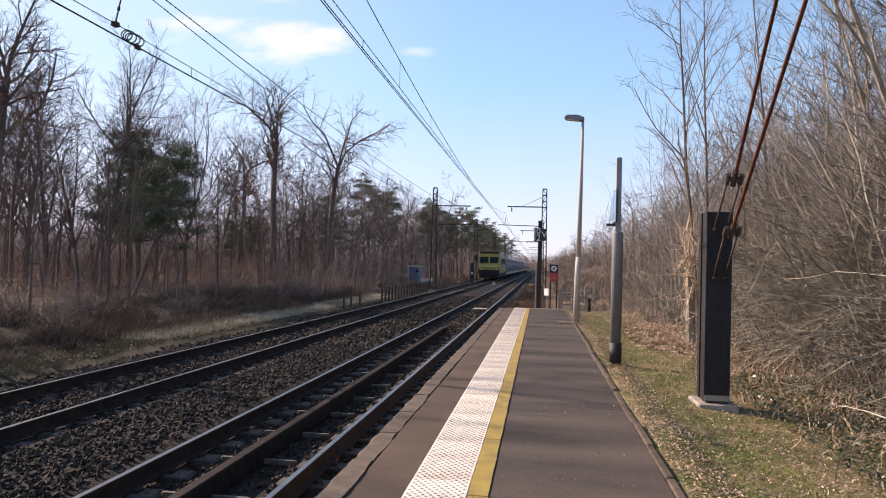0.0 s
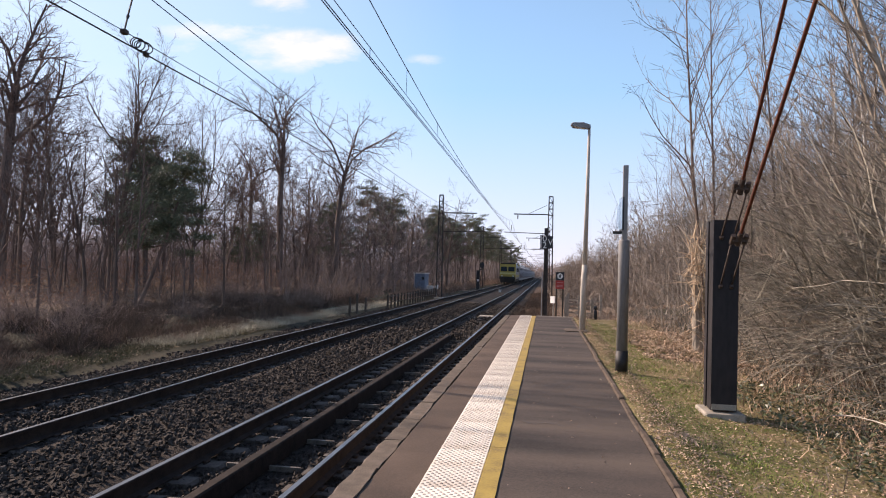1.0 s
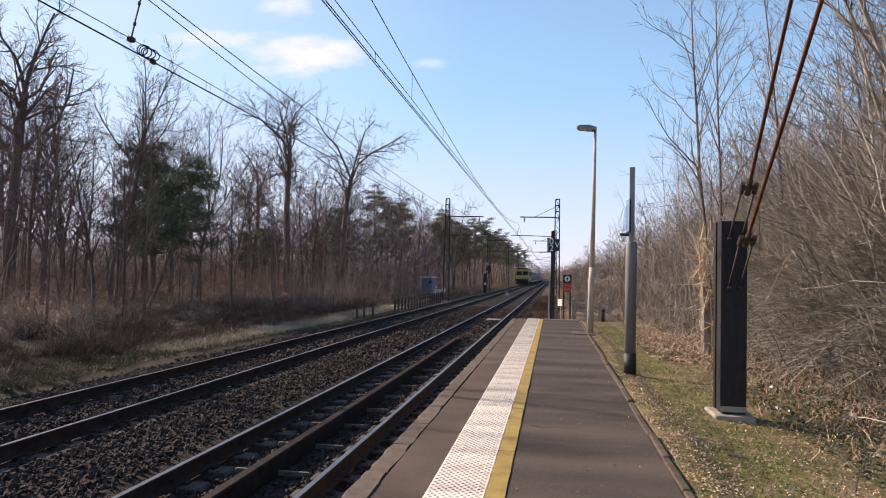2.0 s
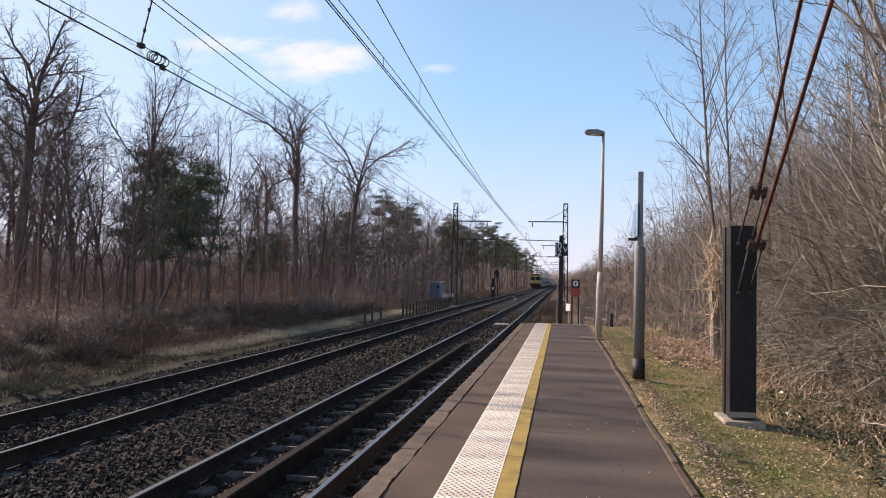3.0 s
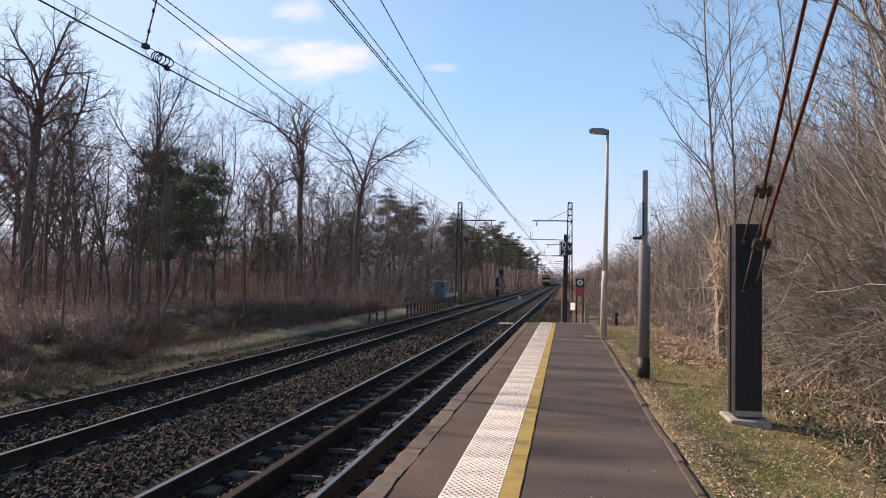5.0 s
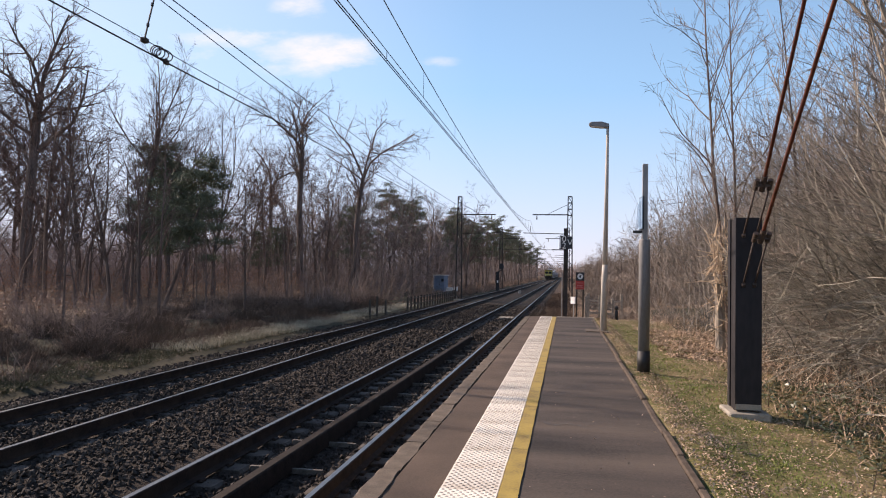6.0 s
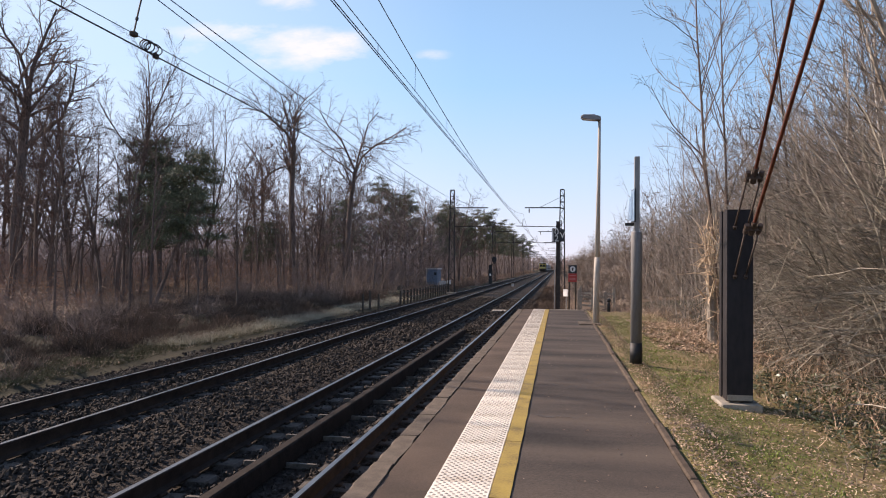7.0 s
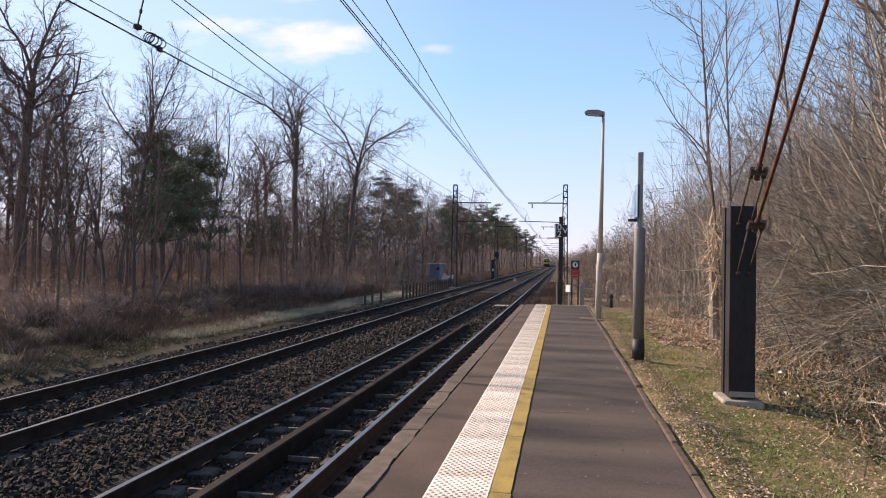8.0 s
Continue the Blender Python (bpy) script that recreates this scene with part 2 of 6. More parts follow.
M_GRASS = material("spring grass", (0.092, 0.125, 0.022), (0.23, 0.28, 0.06), 0.8, 0.8, 0, fine=5, per_island=0.35)
M_GRASS_DULL = material("dull winter grass", (0.050, 0.052, 0.026), (0.15, 0.135, 0.078), 0.8, 0.95, 0, fine=5, per_island=0.35, spec=0.1)
M_IVY = material("ivy leaves", (0.035, 0.044, 0.018), (0.10, 0.115, 0.052), 2, 0.4, 0, per_island=0.4)
M_LEAF = material("dry fallen leaves", (0.20, 0.132, 0.082), (0.56, 0.41, 0.29), 3, 0.75, 0, per_island=0.45)


# ---- building tools ----
class Shape:
    """Collects corners and faces of one mesh."""

    def __init__(self):
        self.v, self.f, self.m = [], [], []

    def add(self, verts, faces, slot=0):
        k = len(self.v)
        self.v.extend(verts)
        self.f.extend(tuple(i + k for i in f) for f in faces)
        self.m.extend([slot] * len(faces))
        return self

    def box(self, x0, y0, z0, x1, y1, z1, slot=0, bevel=0.0):
        if bevel:
            b = bevel
            prof = [(x0 + b, z0), (x1 - b, z0), (x1, z0 + b), (x1, z1 - b), (x1 - b, z1), (x0 + b, z1), (x0, z1 - b), (x0, z0 + b)]
            return self.extrude(prof, y0, y1, slot, b)
        vs = [(x, y, z) for z in (z0, z1) for y in (y0, y1) for x in (x0, x1)]
        return self.add(vs, [(0, 2, 3, 1), (4, 5, 7, 6), (0, 1, 5, 4), (2, 6, 7, 3), (0, 4, 6, 2), (1, 3, 7, 5)], slot)

    def extrude(self, prof, y0, y1, slot=0, chamfer=0.0):
        """A closed profile of (x, z), run along y."""
        cx, cz = sum(p[0] for p in prof) / len(prof), sum(p[1] for p in prof) / len(prof)
        n = len(prof)
        rings = [(y0, 0), (y1, 0)] if not chamfer else [(y0, 1), (y0 + chamfer, 0), (y1 - chamfer, 0), (y1, 1)]
        vs = []
        for y, inset in rings:
            for x, z in prof:
                dx, dz = cx - x, cz - z
                d = math.hypot(dx, dz) or 1
                s = inset * min(chamfer, d * 0.5) / d
                vs.append((x + dx * s, y, z + dz * s))
        fs = []
        for r in range(len(rings) - 1):
            for i in range(n):
                j = (i + 1) % n
                fs.append((r * n + i, r * n + j, r * n + n + j, r * n + n + i))
        fs.append(tuple(range(n - 1, -1, -1)))
        fs.append(tuple(range((len(rings) - 1) * n, len(rings) * n)))
        return self.add(vs, fs, slot)

    def tube(self, pts, radii, n=6, slot=0, cap=True):
        pts = [Vector(p) for p in pts]
        vs, fs = [], []
        side = None
        for i, p in enumerate(pts):
            d = (pts[min(i + 1, len(pts) - 1)] - pts[max(i - 1, 0)]).normalized()
            if side is None:
                side = d.orthogonal().normalized()
            side = (side - d * side.dot(d))
            side = side.normalized() if side.length > 1e-6 else d.orthogonal().normalized()
            up = d.cross(side)
            r = radii[i] if isinstance(radii, (list, tuple)) else radii
            for k in range(n):
                a = 2 * math.pi * k / n
                vs.append(tuple(p + (side * math.cos(a) + up * math.sin(a)) * r))
        for i in range(len(pts) - 1):
            for k in range(n):
                j = (k + 1) % n
                fs.append((i * n + k, i * n + j, i * n + n + j, i * n + n + k))
        if cap:
            fs.append(tuple(range(n - 1, -1, -1)))
            fs.append(tuple(range((len(pts) - 1) * n, len(pts) * n)))
        return self.add(vs, fs, slot)

    def bar(self, a, b, w, h=None, slot=0):
        """A square bar from a to b."""
        return self.tube([a, b], [w * 0.7071, w * 0.7071], 4, slot)

    def mesh(self, name, mats, smooth=False):
        me = bpy.data.meshes.new(name)
        me.from_pydata([tuple(p) for p in self.v], [], self.f)
        for mt in (mats if isinstance(mats, (list, tuple)) else [mats]):
            me.materials.append(mt)
        if len(me.materials) > 1:
            me.polygons.foreach_set("material_index", self.m)
        if smooth:
            me.polygons.foreach_set("use_smooth", [True] * len(me.polygons))
        me.update()
        return me


def part(name, shape, mats, parent, label="", smooth=False):
    me = shape.mesh(name, mats, smooth) if isinstance(shape, Shape) else shape
    ob = new(name, me)
    ob.parent = parent
    return tagged(ob, label)


def thing(name, label, category, at=(0, 0, 0), rz=0.0, group="", kind=""):
    ob = new(name)
    ob.matrix_world = pose(*at, 0, 0, rz)
    return tagged(ob, label, category, group, kind)


def solid(name, shape, mats, label, category, kind="", group="", smooth=False, at=(0, 0, 0)):
    ob = new(name, shape.mesh(name, mats, smooth))
    ob.location = at
    return tagged(ob, label, category, group, kind)


def flat_mesh(name, verts, faces, mats, index=None):
    """A large mesh from arrays of corners and of equal faces."""
    me = bpy.data.meshes.new(name)
    me.from_pydata(verts.tolist(), [], faces.tolist())
    for mt in (mats if isinstance(mats, (list, tuple)) else [mats]):
        me.materials.append(mt)
    if index is not None:
        me.polygons.foreach_set("material_index", index)
    me.update()
    return me


# ---- ground, track bed, platform ----
NEAR, FAR = -2.945, -6.70     # the middles of the two tracks
RAIL_TOP, SLEEPER_TOP = -0.33, -0.49
PLAT_L, PLAT_R, PLAT_END = -1.535, 1.02, 28.1


def ground_height(x, y):
    """Heights of the land: the cutting's floor on the far side, the verge beside the platform."""
    z = -0.64
    if x > -9.8:
        z = -0.80
    if x < -11:
        z += min(0.7, (-11 - x) * 0.035)
    if x > 0.5:
        end = min(1.0, max(0.0, (y - 28.5) / 6.0))
        top = -0.02 - max(0.0, min(x, 5.0) - 1.3) * 0.05 + max(0.0, x - 5.0) * 0.07
        z = top * (1 - end) + (-0.45 + max(0, x - 2) * 0.08) * end
    elif x > -1.4:
        z = -0.80 if y < 28.2 else -0.6
    return z + 0.05 * noise.noise((x * 0.5, y * 0.5, 0.0)) + 0.02 * noise.noise((x * 2.3, y * 2.3, 4.0))


def ground():
    xs = [-2500, -900, -400, -200, -120, -80, -60] + [-50 + i * 2.0 for i in range(15)] + [-21 + i * 0.75 for i in range(15)] + [-9.9, -9.2, -6, -3, -1.3, 0.4, 1.06] + [1.35 + i * 0.35 for i in range(16)] + [7.5, 9, 11, 14, 18, 24, 32, 45, 70, 120, 300, 900, 2500]
    ys = [-600, -150, -60, -30, -15, -8] + [-4 + i * 0.6 for i in range(70)] + [38.6 + i * 2.5 for i in range(34)] + [125, 140, 160, 190, 230, 300, 400, 600, 900, 1500, 2800]
    vs = [(x, y, ground_height(x, y)) for y in ys for x in xs]
    w = len(xs)
    fs = [(j * w + i, j * w + i + 1, (j + 1) * w + i + 1, (j + 1) * w + i) for j in range(len(ys) - 1) for i in range(w - 1)]
    s = Shape().add(vs, fs)
    # slot 2, the darkest ground, covers the far bank and the thicket floor
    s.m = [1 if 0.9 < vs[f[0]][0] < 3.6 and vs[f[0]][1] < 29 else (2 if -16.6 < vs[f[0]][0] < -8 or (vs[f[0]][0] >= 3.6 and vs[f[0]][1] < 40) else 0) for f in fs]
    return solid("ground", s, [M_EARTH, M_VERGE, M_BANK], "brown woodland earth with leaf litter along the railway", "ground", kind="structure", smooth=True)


def bed_height(x):
    """The ballast's cross-section."""
    if x < -8.9:
        return -0.78 + (x + 9.9) * 0.10
    if x < -8.1:
        return -0.68 + (x + 8.9) * 0.19
    if x < FAR - 1.15:
        return -0.53
    if x < FAR + 1.2:
        return -0.54
    if x < NEAR - 1.2:
        return -0.48
    return -0.555


def ballast():
    xs = [-9.9, -9.4, -8.9, -8.5, -8.1, FAR - 1.16, FAR - 0.9, FAR, FAR + 0.9, FAR + 1.22, NEAR - 1.6, NEAR - 1.22, NEAR - 0.9, NEAR, NEAR + 0.9, -1.6, -1.35]
    ys = [-12 + i * 0.5 for i in range(150)] + [63 + i * 8 for i in range(60)] + [560, 900, 1500, 2800]
    vs = [(x, y, bed_height(x) + 0.03 * noise.noise((x * 1.7, y * 1.7, 2.0))) for y in ys for x in xs]
    w = len(xs)
    fs = [(j * w + i, j * w + i + 1, (j + 1) * w + i + 1, (j + 1) * w + i) for j in range(len(ys) - 1) for i in range(w - 1)]
    solid("track_bed", Shape().add(vs, fs), M_BALLAST_BED, "dark grey-brown crushed stone track bed under two tracks", "track bed", kind="structure")


def scatter_stones():
    """Loose ballast stones, in two sizes of field."""
    rng = np.random.default_rng(5)
    base = np.array([(1, 0, 0), (-1, 0, 0), (0, 1, 0), (0, -1, 0), (0, 0, 1), (0, 0, -1)], float)
    tri = np.array([(0, 2, 4), (2, 1, 4), (1, 3, 4), (3, 0, 4), (2, 0, 5), (1, 2, 5), (3, 1, 5), (0, 3, 5)])
    for name, y0, y1, count, size in (("ballast_stones", 4.5, 17.0, 28000, 0.032), ("far_ballast_stones", 17.0, 48.0, 14000, 0.052)):
        x = rng.uniform(-10.2, -1.52, count * 2)
        y = y0 + (y1 - y0) * rng.uniform(0, 1, count * 2) ** 1.25
        keep = np.ones(len(x), bool)
        for c in (NEAR, FAR):
            for r in (-0.752, 0.752):
                keep &= np.abs(x - c - r) > 0.10
        keep &= ~((np.abs(x - NEAR) < 0.62) & (rng.uniform(0, 1, len(x)) < 0.45))
        keep &= ~((np.abs(x - NEAR) < 0.09) & (y < 22.0))
        keep &= ~((x < -8.6) & (rng.uniform(0, 1, len(x)) < (-8.6 - x) * 0.62))
        x, y = x[keep][:count], y[keep][:count]
        k = len(x)
        z = np.array([bed_height(a) for a in x]) + rng.uniform(-0.3, 1.0, k) * size
        s = size * rng.uniform(0.55, 1.3, k)
        q = rng.normal(size=(k, 4))
        q /= np.linalg.norm(q, axis=1)[:, None]
        a, b, c, d = q.T
        rot = np.stack([1 - 2 * (c * c + d * d), 2 * (b * c - a * d), 2 * (b * d + a * c), 2 * (b * c + a * d), 1 - 2 * (b * b + d * d), 2 * (c * d - a * b), 2 * (b * d - a * c), 2 * (c * d + a * b), 1 - 2 * (b * b + c * c)], 1).reshape(-1, 3, 3)
        jit = base[None] * rng.uniform(0.55, 1.25, (k, 6, 1)) + rng.normal(scale=0.16, size=(k, 6, 3))
        vs = np.einsum("kij,kpj->kpi", rot, jit * s[:, None, None]) + np.stack([x, y, z], 1)[:, None]
        fs = (tri[None] + (np.arange(k) * 6)[:, None, None]).reshape(-1, 3)
        ob = new(name, flat_mesh(name, vs.reshape(-1, 3), fs, M_STONE))
        tagged(ob, "loose angular grey-brown ballast stones between the rails", "ballast", kind="stuff")


def rail_profile(cx):
    t = RAIL_TOP
    return [(cx - 0.07, t - 0.172), (cx + 0.07, t - 0.172), (cx + 0.07, t - 0.160), (cx + 0.010, t - 0.140), (cx + 0.009, t - 0.045), (cx + 0.035, t - 0.035), (cx + 0.036, t - 0.008), (cx + 0.026, t), (cx - 0.026, t), (cx - 0.036, t - 0.008), (cx - 0.035, t - 0.035), (cx - 0.009, t - 0.045), (cx - 0.010, t - 0.140), (cx - 0.07, t - 0.160)]


def tracks():
    ends = [-12 + 36 * i for i in range(30)]
    for c, nm in ((NEAR, "near"), (FAR, "far")):
        track = thing("railway_track", "standard gauge railway track with rust-brown rails on concrete sleepers" if nm == "near" else "parallel railway track that the train runs on, rust-brown rails", "track", kind="structure")
        for r in (-0.752, 0.752):
            for a, b in zip(ends, ends[1:] + [2500]):
                s = Shape().extrude(rail_profile(c + r), a, b)
                s.m[7] = 1
                part("rail", s, [M_RAIL_SIDE, M_RAIL_TOP], track, "rust-brown rail with a polished head")
        # twin-block sleepers: two concrete blocks and a steel tie bar
        block = Shape().box(-0.36, -0.13, -0.22, 0.36, 0.13, 0.0, bevel=0.03).mesh("sleeper_block", M_SLEEPER)
        clip = Shape().box(-0.13, -0.05, 0, -0.072, 0.05, 0.035, bevel=0.01).box(0.072, -0.05, 0, 0.13, 0.05, 0.035, bevel=0.01).mesh("rail_clip", M_RAIL_SIDE)
        tie = Shape().box(-0.42, -0.02, -0.03, 0.42, 0.02, 0.025, bevel=0.008).mesh("tie_bar", M_BAR)
        for i in range(-6, 66):
            y = 6.71 + i * 0.61
            for r in (-0.80, 0.80):
                b = part("sleeper_block", block, None, track)
                b.location = (c + r, y, SLEEPER_TOP - 0.02)
                if y < 26:
                    k = part("rail_clip", clip, None, track)
                    k.location = (c + (0.752 if r > 0 else -0.752), y, SLEEPER_TOP - 0.02)
            if nm == "near" and i % 2 and y < 24:
                b = part("tie_bar", tie, None, track)
                b.location = (c, y, -0.515)
    guard = thing("guard_rail", "rust-brown steel guard rail lying mid-track, ending in a heap of stones", "rail", kind="structure")
    s = Shape().extrude([(NEAR - 0.07, -0.53), (NEAR + 0.07, -0.53), (NEAR + 0.06, -0.345), (NEAR + 0.045, -0.33), (NEAR - 0.045, -0.33), (NEAR - 0.06, -0.345)], -12, 21.9, 0, 0.02)
    part("beam", s, M_GUARD, guard)
    s = Shape().extrude([(NEAR - 0.05, -0.55), (NEAR + 0.05, -0.55), (NEAR + 0.04, -0.37), (NEAR - 0.04, -0.37)], 21.9, 22.5, 0, 0.03)
    part("end_ramp", s, M_GUARD, guard, "worn sloping end of the guard rail")


def stone_heap():
    rng = random.Random(8)
    s = Shape()
    for i in range(260):
        r = abs(rng.gauss(0, 0.3))
        a = rng.uniform(0, 6.28)
        x, y = NEAR + 0.10 + r * math.cos(a), 22.7 + 1.2 * r * math.sin(a)
        z = -0.53 + max(0, 0.24 * (1 - r / 0.55)) * rng.uniform(0.4, 1)
        q = 0.03 * rng.uniform(0.6, 1.4)
        vs = [(x + q * dx * rng.uniform(0.7, 1.3), y + q * dy * rng.uniform(0.7, 1.3), z + q * dz * rng.uniform(0.7, 1.3)) for dx, dy, dz in ((1, 0, 0), (-1, 0, 0), (0, 1, 0), (0, -1, 0), (0, 0, 1), (0, 0, -1))]
        s.add(vs, [(0, 2, 4), (2, 1, 4), (1, 3, 4), (3, 0, 4), (2, 0, 5), (1, 2, 5), (3, 1, 5), (0, 3, 5)])
    solid("stone_heap", s, M_STONE, "small heap of ballast stones piled between the rails", "stones", kind="stuff")


def platform():
    plat = thing("platform", "narrow asphalt station platform with tactile strip and yellow line", "platform", kind="structure")
    y0 = -8.0
    # body under the surface, with a slightly ragged asphalt sheet on top
    part("body", Shape().box(PLAT_L + 0.05, y0, -1.0, PLAT_R + 0.05, PLAT_END - 0.02, -0.06), M_CONCRETE, plat)

    def sheet(x0, x1, mat, name, label):
        nx, ny = max(3, int((x1 - x0) / 0.22)), 240
        vs, fs = [], []
        for j in range(ny + 1):
            y = y0 + (PLAT_END - y0) * j / ny
            for i in range(nx + 1):
                x = x0 + (x1 - x0) * i / nx
                z = 0.010 * noise.noise((x * 0.9, y * 0.7, 7.0)) + 0.003 * noise.noise((x * 5, y * 5, 3.0))
                if i in (0, nx):
                    z = min(z, 0.0)
                vs.append((x, y, z - 0.004))
        w = nx + 1
        for j in range(ny):
            for i in range(nx):
                fs.append((j * w + i, j * w + i + 1, (j + 1) * w + i + 1, (j + 1) * w + i))
        k = len(vs)
        vs += [(x0, y0, -0.055), (x1, y0, -0.055), (x1, PLAT_END, -0.055), (x0, PLAT_END, -0.055)]
        fs += [tuple(range(ny * w, ny * w + w)) + (k + 2, k + 3)]
        part(name, Shape().add(vs, fs), mat, plat, label, True)

    sheet(-1.318, -0.915, M_ASPHALT_EDGE, "asphalt_strip", "reddish worn asphalt beside the edge")
    sheet(-0.345, PLAT_R, M_ASPHALT_BANDED, "asphalt", "dark worn asphalt walking surface with shallow unevenness and tree-shade bands in its colour")
    # hairline crack across the walking surface
    rng = random.Random(4)
    for (cx, cy, n, dx, dy) in ((-0.22, 8.0, 9, 0.07, 0.05), (-0.2, 18.5, 6, 0.12, 0.02)):
        s = Shape()
        x, y = cx, cy
        for i in range(n):
            x2, y2 = x + dx * rng.uniform(0.5, 1.4), y + dy * rng.uniform(-1.5, 2.4)
            w = 0.008 * (1 - i / n) + 0.003
            s.add([(x, y - w, 0.0085), (x2, y2 - w, 0.0085), (x2, y2 + w, 0.0085), (x, y + w, 0.0085)], [(0, 1, 2, 3)])
            x, y = x2, y2
        part("crack", s, M_BLACK, plat, "hairline crack in the asphalt")
    # coping stones along the track side
    kinds = []
    for v in range(5):
        s = Shape()
        n = 6
        prof = []
        for i in range(n + 1):
            yy = 0.002 + 0.996 * i / n
            dl = 0.012 * rng.uniform(-1, 1)
            dr = 0.016 * rng.uniform(-1, 0.6)
            dz = 0.006 * rng.uniform(-1, 0.5)
            prof.append([(dl + 0.005, yy, -0.22), (dl, yy, -0.03 + dz), (dl + 0.03, yy, dz), (0.205 + dr, yy, dz + 0.004), (0.21 + dr, yy, -0.22)])
        vs = [p for ring in prof for p in ring]
        fs = []
        for i in range(n):
            for k in range(4):
                a = i * 5 + k
                fs.append((a, a + 1, a + 6, a + 5))
        fs += [(4, 3, 2, 1, 0), tuple(range(n * 5, n * 5 + 5))]
        kinds.append(s.add(vs, fs).mesh("coping_stone", M_KERB))
    for i in range(36):
        k = part("coping_stone", kinds[rng.randrange(5)], None, plat)
        k.location = (PLAT_L, y0 + i - 0.2, rng.uniform(-0.006, 0.004))
    # border stones on the verge side
    bord = [Shape().box(0, 0.004, -0.2, 0.075, 0.996, 0.02 + 0.006 * v, bevel=0.014).mesh("border_stone", M_BORDER) for v in range(3)]
    for i in range(36):
        k = part("border_stone", bord[rng.randrange(3)], None, plat)
        k.location = (PLAT_R + 0.004 + rng.uniform(-0.008, 0.008), y0 + i - 0.2, rng.uniform(-0.02, 0.0))
        k.rotation_euler = (0, 0, radians(rng.uniform(-0.5, 0.5)))
    # tactile tiles with rows of studs
    tiles = []
    for v in range(3):
        s = Shape().box(0.002, 0.002, -0.03, 0.448, 0.598, 0.004, bevel=0.004)
        for j in range(14):
            for i in range(8 if j % 2 else 7):
                x = (0.030 if j % 2 else 0.058) + i * 0.0555
                y = 0.024 + j * 0.0425
                r, h = 0.0150, 0.005 - 0.001 * rng.random()
                ring = [(x + r * math.cos(a), y + r * math.sin(a), 0.004) for a in (0, 1.047, 2.094, 3.1416, 4.189, 5.236)]
                top = [(x + r * 0.6 * math.cos(a), y + r * 0.6 * math.sin(a), 0.004 + h) for a in (0, 1.047, 2.094, 3.1416, 4.189, 5.236)]
                s.add(ring + top, [(k, (k + 1) % 6, 6 + (k + 1) % 6, 6 + k) for k in range(6)] + [(6, 7, 8, 9, 10, 11)])
        # studs take the darker tone: dirt plus their own shadow, put into the colour
        s.m = [0 if i < 26 else 1 for i in range(len(s.f))]
        tiles.append(s.mesh("tactile_tile", [M_TACTILE, M_TACTILE_STUD]))
    for i in range(60):
        k = part("tactile_tile", tiles[rng.randrange(3)], None, plat)
        k.location = (-0.925, y0 + 0.15 + i * 0.601, rng.uniform(0.0, 0.004))
    # yellow warning line, laid in lengths
    y = y0
    while y < PLAT_END - 0.1:
        ln = min(rng.uniform(1.6, 3.4), PLAT_END - 0.05 - y)
        w = rng.uniform(0.150, 0.154)
        s = Shape()
        n = max(3, int(ln / 0.3))
        vs = []
        for i in range(n + 1):
            yy = y + 0.006 + (ln - 0.012) * i / n
            a, b = rng.uniform(-0.003, 0.003), rng.uniform(-0.004, 0.003)
            vs += [(-0.474 + a, yy, -0.03), (-0.474 + a, yy, 0.006), (-0.474 + w + b, yy, 0.006), (-0.474 + w + b, yy, -0.03)]
        fs = [(i * 4 + k, i * 4 + k + 1, i * 4 + k + 5, i * 4 + k + 4) for i in range(n) for k in range(3)] + [(3, 2, 1, 0), tuple(range(n * 4, n * 4 + 4))]
        part("yellow_line", s.add(vs, fs), M_YELLOW, plat, "worn yellow painted warning line")
        y += ln
    part("end_kerb", Shape().box(-0.30, PLAT_END - 0.02, -0.5, PLAT_R + 0.1, PLAT_END + 0.10, 0.012, bevel=0.012), M_CONCRETE, plat, "pale concrete kerb closing the platform's end")
    part("cover_slab", Shape().box(0.62, 21.1, -0.05, 1.28, 22.1, 0.016, bevel=0.01), M_KERB, plat, "concrete cover slab at the lamp's foot")


ground()
ballast()
tracks()
platform()


